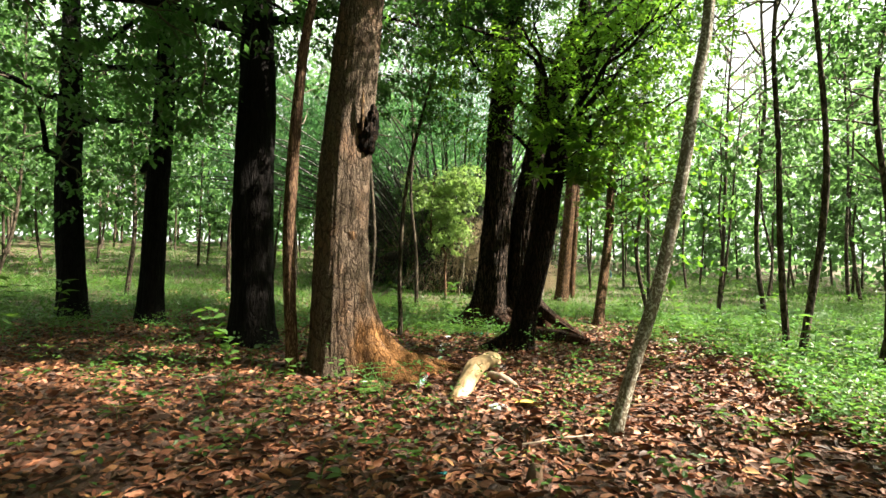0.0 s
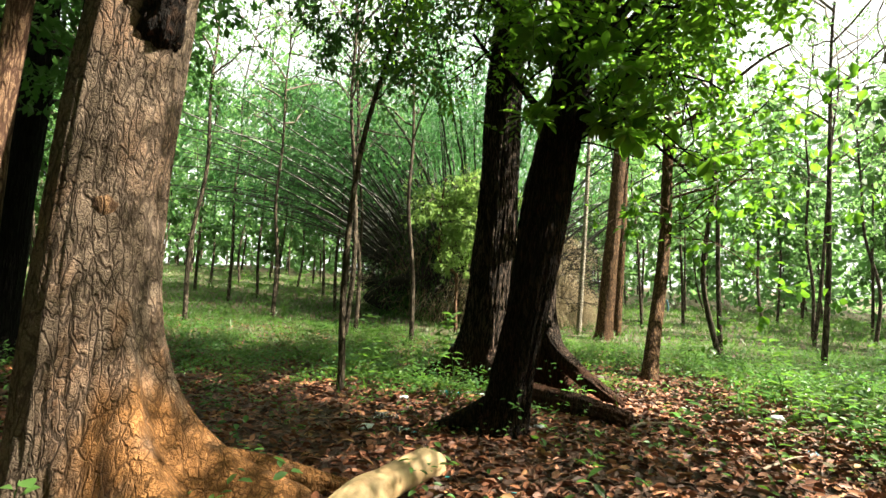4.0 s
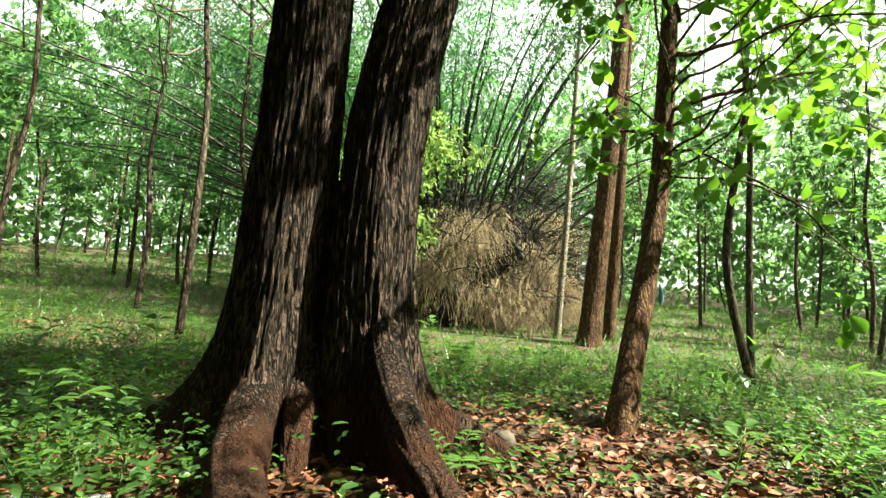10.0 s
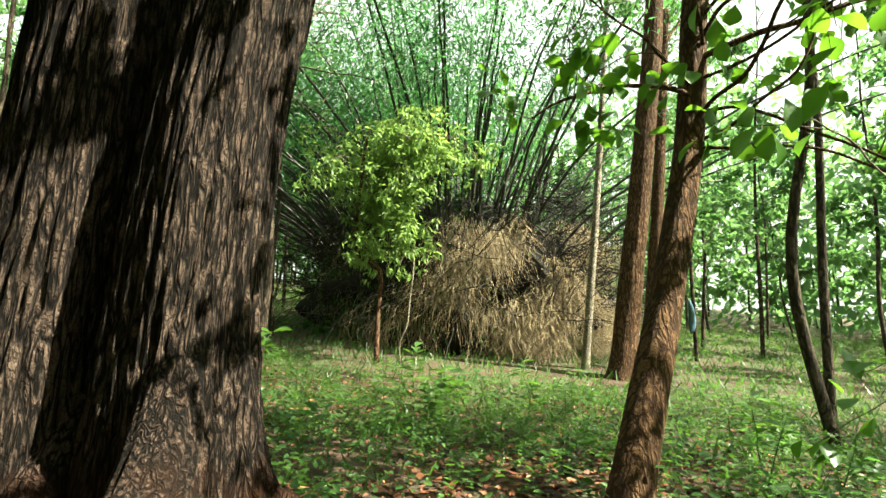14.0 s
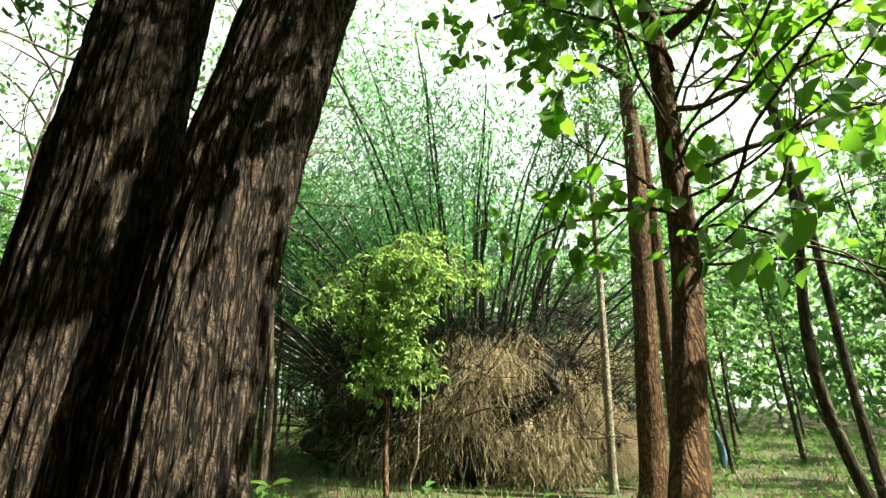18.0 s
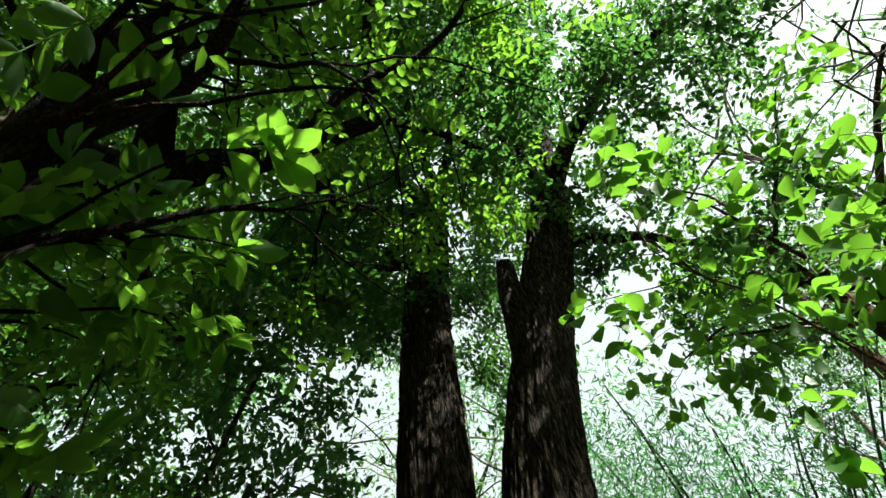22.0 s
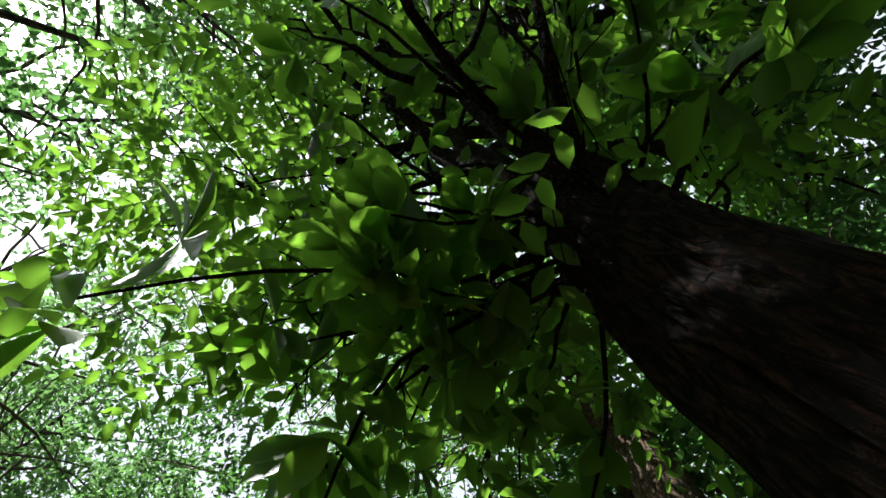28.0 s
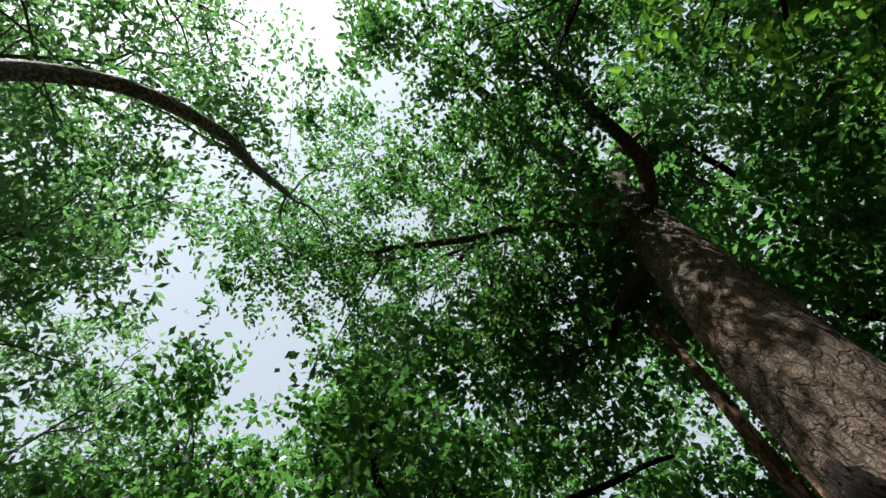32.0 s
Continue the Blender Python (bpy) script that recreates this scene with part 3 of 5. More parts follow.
def limbs_round(rng, axis, low, high, count, long, radius, tilt=0.55):
    """Limbs all round a stem between two heights."""
    out = []
    a0 = rng.uniform(0, 6.28)
    p = even_path(axis, 0.2)
    for k in range(count):
        z = low + (high - low) * k / max(1, count - 1)
        q = p[np.argmin(abs(p[:, 2] - z))]
        a = a0 + k * 2.4
        up = tilt + 0.6 * (z - low) / max(0.1, high - low)
        out.append((q[:3], (math.cos(a), math.sin(a), up), long * rng.uniform(0.8, 1.2), min(radius, q[3] * 0.6)))
    return out


# the great tree with the buttress root
def add_scars():
    """The knot, the torn branch stub and the cut fork of the great tree."""
    t = bpy.data.objects["buttressed_tree"]
    part("knot", trunk_geo([(0.17, -0.38, 1.83, 0.08), (0.19, -0.435, 1.83, 0.07), (0.2, -0.45, 1.83, 0.025)], 26, 0.012, (), 0.02, 2.0, 30.0), BARK_E, t, "dark rough knot")
    part("branch_stub", trunk_geo([(0.24, -0.18, 2.95, 0.12), (0.34, -0.24, 3.1, 0.13), (0.4, -0.27, 3.3, 0.1), (0.44, -0.29, 3.5, 0.06), (0.45, -0.3, 3.62, 0.02)], 30, 0.03, (), 0.07, 5.0, 34.0), BARK_CROOT, t, "torn dark branch stub")
    part("torn_wood", trunk_geo([(0.3, -0.34, 3.1, 0.012), (0.31, -0.37, 3.4, 0.028), (0.32, -0.35, 3.8, 0.014)], 10, 0.04, (), 0.004, 6.0, 20.0), BARK_ROOT, t, "pale splinter of torn wood")
    part("cut_fork", trunk_geo([(0.55, 0.3, 7.2, 0.2), (0.75, 0.1, 7.75, 0.19), (0.92, -0.06, 8.3, 0.17), (1.0, -0.13, 8.65, 0.15)], 40, 0.05, (), 0.03, 7.0, 24.0), BARK_A, t, "short cut fork of the trunk")


A_AXIS = [(-0.02, -0.2, -0.1, 0.41), (-0.02, -0.2, 0.5, 0.375), (-0.02, -0.17, 1.5, 0.355), (0.04, -0.1, 2.8, 0.35), (0.12, 0.0, 4.0, 0.335), (0.23, 0.12, 5.3, 0.31), (0.43, 0.27, 7.0, 0.26), (0.68, 0.42, 8.3, 0.2), (0.95, 0.45, 9.6, 0.14), (1.15, 0.45, 11.0, 0.09)]
r_a = np.random.default_rng(3)
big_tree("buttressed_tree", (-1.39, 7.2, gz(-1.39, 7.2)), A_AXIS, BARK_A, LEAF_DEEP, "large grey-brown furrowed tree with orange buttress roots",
         [(14, 2.1, 0.4, 0.26), (-24, 1.5, 0.4, 0.22), (-5, 0.8, 0.5, 0.5), (62, 0.5, 0.4, 0.3), (190, 0.1, 0.4, 0.6), (-110, 0.15, 0.2, 0.5)],
         [((0.66, 0.4, 8.2), (0.35, 0.3, 1), 3.4, 0.15), ((0.66, 0.4, 8.2), (0.9, -0.1, 0.75), 3.4, 0.14), ((0.66, 0.4, 8.2), (-0.6, 0.5, 0.9), 3.6, 0.13), ((0.66, 0.4, 8.2), (0.1, -0.9, 0.75), 4.6, 0.09), ((0.43, 0.27, 6.9), (-0.95, 0.2, 0.35), 3.4, 0.08), ((0.58, 0.36, 7.8), (-0.45, -0.7, 0.5), 3.2, 0.08),
          ((0.43, 0.26, 6.8), (-0.8, -0.4, 0.6), 3.2, 0.1), ((0.5, 0.3, 7.3), (0.5, 0.8, 0.6), 3.2, 0.1), ((0.55, 0.34, 7.6), (0.7, -0.7, 0.7), 4.4, 0.08), ((0.62, 0.38, 8.0), (0.45, -0.85, 0.8), 4.6, 0.08)], 11,
         [[(0.7, 0.06, 0.12, 0.15), (1.1, 0.2, 0.05, 0.12), (1.4, 0.28, -0.01, 0.08), (1.65, 0.34, -0.05, 0.04)],
          [(0.5, -0.38, 0.06, 0.12), (0.85, -0.46, 0.01, 0.08), (1.08, -0.49, -0.04, 0.04)]],
         seg=170, gap=0.04, ridge=0.02, fine=16, per=46, subs=8, leaf_long=0.092, leaf_wide=0.046)
add_scars()

# the leaning tree beside the path
B_AXIS = [(-0.26, 0.35, -0.1, 0.29), (-0.2, 0.28, 0.3, 0.23), (-0.11, 0.15, 0.8, 0.205), (-0.02, 0.05, 1.26, 0.2), (0.06, -0.01, 1.71, 0.2), (0.15, -0.03, 2.16, 0.2), (0.23, -0.02, 2.62, 0.2), (0.32, 0.03, 3.07, 0.195), (0.42, 0.1, 3.55, 0.18), (0.47, 0.25, 4.1, 0.14), (0.5, 0.5, 4.6, 0.11), (0.85, 0.95, 5.1, 0.08), (1.35, 1.35, 5.6, 0.05)]
rng_b = np.random.default_rng(12)
B_PLACE = (1.6, 8.95, gz(1.6, 8.95))
tree_b = thing("leaning_tree", B_PLACE, "dark red-brown leaning tree with long pinnate leaves", "tree")
part("trunk", trunk_geo(B_AXIS, 130, 0.04, [(-150, 0.4, 0.2, 0.5), (-60, 0.3, 0.25, 0.4), (90, 0.4, 0.25, 0.6)], 0.034, 4.4, 24), BARK_B, tree_b)
part("root", trunk_geo([(-0.3, 0.28, 0.3, 0.12), (-0.62, 0.32, 0.12, 0.1), (-0.95, 0.4, 0.0, 0.05)], 22, 0.05, (), 0.012, 1.0, 14), BARK_CROOT, tree_b)


def pinnate_spray(name, seed, leaflets, long, material):
    """One feathered leaf: a thin stalk with paired leaflets."""
    rng = np.random.default_rng(seed)
    g = Geo()
    n = leaflets // 2
    s = np.linspace(0, 1, 8)
    stalk = np.stack([s * n * 0.062, 0 * s, -0.12 * s * s * n * 0.062 * 3], -1)
    tube(g, stalk, np.linspace(0.003, 0.0015, 8), 4)
    P, W = [], []
    for k in range(n):
        q = stalk[min(7, 1 + int(k * 7 / n))]
        for side in (-1, 1):
            P.append(q)
            W.append((0.75 + rng.normal(0, 0.1), side * 0.75, -0.25 + rng.normal(0, 0.12)))
    P.append(stalk[-1])
    W.append((1, 0, -0.3))
    m = len(P)
    put_fine_leaves(g, np.array(P), np.array(W, float), unit(np.array([0, 0, 1.0]) + rng.normal(0, 0.2, (m, 3))), long * rng.uniform(0.75, 1.1, m), long * 0.38, OVAL, 0.15, 0.12)
    return g.mesh(name, material)


def leafy_b():
    rng = rng_b
    limbs = [((0.4, 0.02, 3.5), (0.35, -0.25, 0.95), 2.2, 0.085), ((0.4, 0.04, 3.55), (0.85, 0.02, 1.0), 2.6, 0.07), ((0.33, 0.05, 3.0), (0.85, 0.35, 0.75), 2.6, 0.075), ((0.3, 0.05, 2.95), (-0.35, 0.35, 0.9), 1.6, 0.05),
             ((0.85, 0.95, 5.1), (-0.3, 0.5, 1.0), 2.4, 0.06), ((1.3, 1.3, 5.55), (0.3, 0.3, 1.0), 2.2, 0.045), ((0.48, 0.3, 4.2), (-0.7, 0.4, 0.8), 2.4, 0.06), ((0.42, 0.05, 3.7), (0.95, -0.45, 0.35), 1.7, 0.04),
             ((0.42, 0.0, 3.7), (0.3, -1.0, 0.5), 2.4, 0.05), ((0.42, 0.0, 3.8), (-0.3, -0.9, 0.7), 2.2, 0.05), ((0.3, 0.0, 3.1), (1.0, 0.2, 0.1), 1.5, 0.03), ((0.28, -0.1, 2.95), (0.9, -0.45, -0.05), 1.2, 0.025),
             ((1.3, 1.3, 5.55), (0.6, -0.5, 0.9), 2.6, 0.05), ((0.85, 0.95, 5.1), (0.9, -0.2, 0.8), 2.6, 0.05), ((0.5, 0.5, 4.6), (0.7, -0.5, 1.0), 2.6, 0.05), ((0.5, 0.4, 4.4), (0.3, -0.3, 1.0), 2.6, 0.06), ((0.5, 0.45, 4.5), (-0.6, -0.4, 0.9), 2.4, 0.05)]
    tips = crown_on(tree_b, rng, limbs, BARK_B, 7, 3, 0.42, 0.25, 12, 2, BARK_B)
    kinds = [pinnate_spray("leaf_spray", 60 + k, 8, 0.105, LEAF_B) for k in range(4)]
    order = rng.permutation(len(tips))
    extra = Geo()
    for n, k in enumerate(order):
        p, d = tips[k]
        if p[2] < 2.6 or (p[1] < -1.3 and p[0] < 0.4) or (p[0] > 0.9 and p[1] > 0.35 and p[2] < 4.3 + 0.5 * (p[1] > 0.6)) or (p[2] < 3.6 and rng.uniform() < 0.6) or rng.uniform() < 0.25:
            continue
        for q in range(2 if k % 4 == 0 else 1):
            way = unit(d * 0.5 + rng.normal(0, 0.6, 3) + [0.1, -0.05, -0.15])
            if n < 150:
                hang(kinds[(n + q) % 4], "leaf_spray", tree_b, leaf_pose(p + rng.normal(0, 0.08, 3), way, unit(rng.normal(0, 0.25, 3) + [0, 0, 1]), rng.uniform(0.85, 1.2)))
            else:
                m = 7
                off = np.linspace(0, 0.3, m)[:, None] * way
                side = unit(np.cross(way, [0, 0, 1.0]))
                put_leaves(extra, p + off + rng.normal(0, 0.1, 3), way * 0.7 + side * np.array([1, -1] * 4)[:m, None] * 0.8 + rng.normal(0, 0.15, (m, 3)) + [0, 0, -0.2],
                           unit(np.array([0, 0, 1.0]) + rng.normal(0, 0.25, (m, 3))), rng.uniform(0.075, 0.115, m), 0.042)
    stuff(part("crown", extra, LEAF_B, tree_b))
    # whorls of large leaves on the low twigs
    whorls = []
    for k in range(4):
        wg = Geo()
        n = 5 + k % 2
        a = np.arange(n) * 6.28 / n * 0.85 + rng.normal(0, 0.2, n)
        put_fine_leaves(wg, np.zeros((n, 3)), np.stack([0.35 + 0.0 * a + rng.uniform(0, 0.3, n), np.cos(a), np.sin(a) * 0.35 - 0.25], -1), unit(np.stack([-0.3 + 0 * a, 0 * a, 1 + 0 * a], -1) + rng.normal(0, 0.2, (n, 3))),
                        rng.uniform(0.15, 0.23, n), rng.uniform(0.075, 0.095, n), (0.04, 0.3, 0.62, 0.92, 1.0, 0.72, 0.03), 0.2, 0.1)
        whorls.append(wg.mesh("leaf_whorl", LEAF_B))
    low = Geo()
    for k in range(28):
        a = radians(-125 + 225 * (k + rng.uniform(0, 1)) / 20) if k < 20 else radians(rng.uniform(-65, -15))
        z = rng.uniform(2.75, 3.7)
        start = np.array([0.33 + 0.12 * math.cos(a), 0.05 + 0.12 * math.sin(a), z + 0.1])
        pts, rad, d = bough(rng, start, (math.cos(a), math.sin(a), rng.uniform(-0.05, 0.35)), rng.uniform(0.6, 1.35) if k < 20 else rng.uniform(1.1, 1.6), 0.012, 0.35, 0.35, 8)
        tube(low, pts, rad, 5)
        for i in (3, 4, 5, 6, 7, 7):
            p = pts[i] + rng.normal(0, 0.05, 3)
            if p[2] < 2.45 or (p[0] > 0.8 and p[1] > -0.15 and p[2] < 3.4):
                continue
            hang(whorls[(k + i) % 4], "leaf_whorl", tree_b, leaf_pose(p, unit(d * 0.6 + rng.normal(0, 0.5, 3)), unit(rng.normal(0, 0.35, 3) + [0, 0, 1]), rng.uniform(0.7, 1.1)))
    stuff(part("low_branchwork", low, BARK_B, tree_b))


LEAF_B = leaf("leaf_pinnate_green", (0.018, 0.052, 0.012), (0.042, 0.1, 0.02), (0.21, 0.43, 0.035), 0.55, 0.4)
leafy_b()

# the twin trunks
C_PLACE = (1.5, 12.35, 0)
C2 = [(0.5, 0.0, -0.1, 0.44), (0.46, 0.03, 0.5, 0.37), (0.42, 0.06, 1.4, 0.325), (0.47, 0.11, 2.4, 0.31), (0.62, 0.18, 3.4, 0.305), (0.87, 0.27, 4.5, 0.285), (1.2, 0.4, 5.6, 0.265), (1.7, 0.55, 7.0, 0.24), (1.93, 0.6, 7.7, 0.21)]
C1 = [(-0.38, -0.02, -0.1, 0.46), (-0.34, -0.02, 0.5, 0.39), (-0.29, -0.02, 1.4, 0.335), (-0.22, -0.02, 2.4, 0.32), (-0.17, 0.0, 3.5, 0.31), (-0.09, 0.03, 5.0, 0.29), (0.08, 0.05, 6.8, 0.26), (0.46, 0.12, 9.0, 0.18)]
ct = big_tree("twin_trunk_tree", C_PLACE, C2, BARK_C, LEAF_DEEP, "large twin-trunk tree with red-brown furrowed bark and buttress roots", [(-55, 1.1, 0.45, 0.24), (8, 1.2, 0.36, 0.33), (110, 0.3, 0.4, 0.5)],
              [((2.0, 0.55, 7.6), (1.0, -0.05, 0.6), 2.8, 0.13), ((2.0, 0.55, 7.6), (0.25, 0.1, 1), 3.2, 0.13), ((1.5, 0.45, 6.6), (0.4, 0.9, 0.5), 2.6, 0.09), ((1.9, 0.55, 7.6), (0.35, -0.8, 0.55), 2.4, 0.06), ((0.3, 0.2, 8.9), (-0.8, -0.2, 0.7), 3.2, 0.13), ((0.42, 0.12, 8.8), (0.6, -0.85, 0.35), 3.8, 0.08), ((0.44, 0.12, 8.9), (1.0, -0.55, 0.5), 3.4, 0.08), ((1.9, 0.6, 7.6), (0.1, -1.0, 0.35), 3.0, 0.06),
               ((0.3, 0.2, 8.9), (0.1, 0.5, 1), 3.0, 0.13), ((0.25, 0.2, 8.4), (0.3, -0.8, 0.7), 3.0, 0.1), ((0.1, 0.15, 7.4), (-0.6, 0.7, 0.5), 2.8, 0.09), ((0.35, 0.2, 8.7), (-0.5, -0.8, 0.55), 3.4, 0.1), ((0.3, 0.2, 8.2), (-1.0, -0.15, 0.25), 4.2, 0.08), ((0.33, 0.2, 8.6), (-0.9, 0.4, 0.35), 4.0, 0.08), ((0.22, 0.15, 7.6), (-0.8, -0.5, 0.15), 4.0, 0.06), ((0.26, 0.17, 8.0), (-0.7, -0.7, 0.12), 3.8, 0.06), ((0.3, 0.2, 8.4), (-0.95, -0.3, 0.2), 4.4, 0.06)], 13,
              [[(0.56, -0.12, 1.15, 0.1), (0.7, -0.36, 0.66, 0.13), (0.98, -0.88, 0.32, 0.12), (1.2, -1.2, 0.16, 0.1), (1.42, -1.5, 0.02, 0.06)],
               [(0.9, 0.1, 0.32, 0.15), (1.2, 0.14, 0.16, 0.13), (1.45, 0.2, 0.04, 0.09), (1.62, 0.28, -0.03, 0.05)]], seg=190, gap=0.035, ridge=0.05, fine=24, per=48, subs=8, leaf_long=0.1, leaf_wide=0.048)
part("trunk", trunk_geo(C1, 170, 0.04, [(-76, 1.7, 0.42, 0.27), (183, 1.6, 0.5, 0.36), (-140, 0.5, 0.4, 0.35), (90, 0.4, 0.4, 0.5)], 0.05, 5.5, 24), BARK_C, ct)
for r in ([(-0.24, -0.3, 0.6, 0.15), (-0.17, -0.65, 0.3, 0.17), (0.1, -1.25, 0.13, 0.16), (0.45, -1.8, 0.11, 0.155), (0.85, -2.25, 0.1, 0.14), (1.25, -2.56, 0.05, 0.09)],
          [(-0.2, -0.85, 0.14, 0.14), (-0.05, -1.2, 0.05, 0.1), (0.05, -1.5, -0.03, 0.05)],
          [(-1.0, 0.0, 0.22, 0.17), (-1.35, 0.0, 0.1, 0.12), (-1.8, 0.05, -0.02, 0.06)],
          [(0.0, 0.0, 0.8, 0.1), (0.02, -0.2, 0.45, 0.13), (0.12, -0.5, 0.13, 0.1), (0.2, -0.75, 0.0, 0.05)]):
    part("root", trunk_geo(r, 44, 0.03, (), 0.03, r[0][0] * 9, 26.0), BARK_C, ct)
part("trunk_web", trunk_geo([(-0.05, 0.12, -0.1, 0.36), (-0.05, 0.14, 0.4, 0.3), (-0.05, 0.18, 0.8, 0.24), (-0.05, 0.2, 1.2, 0.18), (-0.04, 0.2, 1.6, 0.06)], 80, 0.05, [(-60, 0.4, 0.4, 0.4)], 0.03, 6.6, 20), BARK_C, ct)
part("broken_limb", trunk_geo([(0.95, 0.25, 4.6, 0.13), (0.9, 0.35, 5.4, 0.14), (0.93, 0.42, 6.2, 0.13), (0.98, 0.45, 6.8, 0.1)], 40, 0.06, (), 0.016, 2.2, 22), BARK_C, ct)

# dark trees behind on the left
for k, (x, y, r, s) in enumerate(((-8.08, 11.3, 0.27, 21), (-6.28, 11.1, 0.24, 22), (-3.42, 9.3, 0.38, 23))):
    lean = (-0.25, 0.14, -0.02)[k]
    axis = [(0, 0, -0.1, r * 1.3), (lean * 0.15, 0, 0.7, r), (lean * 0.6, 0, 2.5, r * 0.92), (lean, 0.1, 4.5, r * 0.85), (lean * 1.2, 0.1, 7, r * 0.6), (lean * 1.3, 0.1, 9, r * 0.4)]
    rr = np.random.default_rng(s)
    big_tree("dark_tree", (x, y, gz(x, y)), axis, BARK_SHADED, LEAF_MID, "tall straight tree with a dense leafy crown, bark coloured near black as shade", [(-60, 0.5, 0.3, 0.5), (150, 0.5, 0.3, 0.5)],
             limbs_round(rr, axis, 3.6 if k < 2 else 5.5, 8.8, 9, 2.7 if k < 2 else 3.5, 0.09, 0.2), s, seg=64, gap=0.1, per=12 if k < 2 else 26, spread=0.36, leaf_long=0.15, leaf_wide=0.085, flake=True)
# added trees out of view, to shade the litter and close the sky at left
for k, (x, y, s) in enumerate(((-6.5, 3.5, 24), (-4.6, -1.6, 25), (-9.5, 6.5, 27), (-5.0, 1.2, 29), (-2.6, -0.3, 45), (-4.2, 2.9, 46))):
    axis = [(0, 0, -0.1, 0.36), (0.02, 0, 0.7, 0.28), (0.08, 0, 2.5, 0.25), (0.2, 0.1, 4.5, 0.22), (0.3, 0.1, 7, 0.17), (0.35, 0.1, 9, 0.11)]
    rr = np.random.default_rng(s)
    big_tree("dark_tree", (x, y, gz(x, y)), axis, BARK_SHADED, LEAF_DEEP, "tall straight tree with a dense leafy crown, bark coloured near black as shade", [(-60, 0.5, 0.3, 0.5)],
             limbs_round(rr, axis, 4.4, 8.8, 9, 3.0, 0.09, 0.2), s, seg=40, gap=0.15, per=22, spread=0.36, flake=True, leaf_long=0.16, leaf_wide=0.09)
big_tree("leaning_sapling", (5.5, 8.0, gz(5.5, 8.0)), [(0, 0, -0.1, 0.07), (0.12, 0, 0.6, 0.056), (0.38, 0, 1.9, 0.05), (0.5, 0, 3.4, 0.044), (0.42, 0.1, 6.4, 0.03)], BARK_P, LEAF_MID, "thin leaning dark sapling beside the path", [],
         [((0.46, 0.05, 4.6), (0.6, 0.4, 0.9), 1.6, 0.018), ((0.42, 0.1, 6.3), (0.2, -0.4, 1), 1.8, 0.018)], 38, seg=16, gap=0.1, ridge=0.002, per=6)
big_tree("thin_red_tree", (-2.03, 6.8, gz(-2.03, 6.8)), [(0.08, 0, -0.1, 0.11), (0.05, 0, 0.3, 0.085), (0.0, 0, 1.6, 0.078), (0.03, 0.02, 2.8, 0.075), (0.16, 0.05, 4.4, 0.064), (0.38, 0.1, 5.6, 0.05), (0.55, 0.1, 6.6, 0.04)], BARK_S, LEAF_MID,
         "slender reddish-brown leaning stem beside the great tree", [], [((0.45, 0.1, 6.2), (0.3, -0.4, 1), 1.6, 0.03), ((0.5, 0.1, 6.5), (-0.5, 0.2, 1), 1.6, 0.03)], 31, seg=36, gap=0.06, ridge=0.008, per=10)
D_AXIS = [(-0.02, -0.03, -0.1, 0.074), (0.05, 0.0, 0.15, 0.06), (0.24, 0.05, 0.7, 0.056), (0.49, 0.12, 1.4, 0.055), (0.76, 0.22, 2.4, 0.054), (0.93, 0.32, 3.15, 0.053), (1.08, 0.4, 3.7, 0.052), (1.16, 0.48, 4.3, 0.051), (1.05, 0.56, 5.0, 0.05), (0.8, 0.46, 5.94, 0.049), (0.62, 0.22, 6.67, 0.046), (0.47, -0.2, 8.14, 0.04), (0.55, -0.6, 9.3, 0.025)]
big_tree("slender_mottled_tree", (1.46, 4.48, gz(1.46, 4.48)), D_AXIS, BARK_D, LEAF_MID, "slender leaning tree with pale mottled bark", [],
         [((0.57, 0.07, 7.2), (0.5, -0.5, 0.9), 2.2, 0.025), ((0.44, -0.1, 7.8), (-0.5, 0.2, 0.9), 2.0, 0.018), ((0.55, -0.6, 9.2), (0.2, 0.4, 1), 2.0, 0.018), ((0.5, -0.3, 8.5), (-0.3, -0.9, 0.7), 2.2, 0.018)], 32, seg=40, gap=0.05, ridge=0.004, per=15, spread=0.46, leaf_long=0.1, leaf_wide=0.045)
big_tree("young_tree", (-0.92, 11.2, gz(-0.92, 11.2)), [(-0.02, 0, -0.1, 0.06), (0, 0, 0.4, 0.05), (-0.02, 0, 1.2, 0.046), (0.04, 0, 2.5, 0.042), (0.2, 0, 3.7, 0.038), (0.5, 0.1, 5.0, 0.03), (1.0, 0.2, 6.8, 0.015)], BARK_P, LEAF_MID,
         "thin crooked young tree with few twigs", [], [((0.3, 0, 4.2), (0.6, 0.5, 0.8), 1.4, 0.014), ((0.55, 0.1, 5.2), (-0.3, -0.5, 1), 1.5, 0.014), ((0.9, 0.2, 6.4), (0.7, 0, 0.9), 1.4, 0.012)], 35, seg=20, gap=0.08, ridge=0.003, per=5)
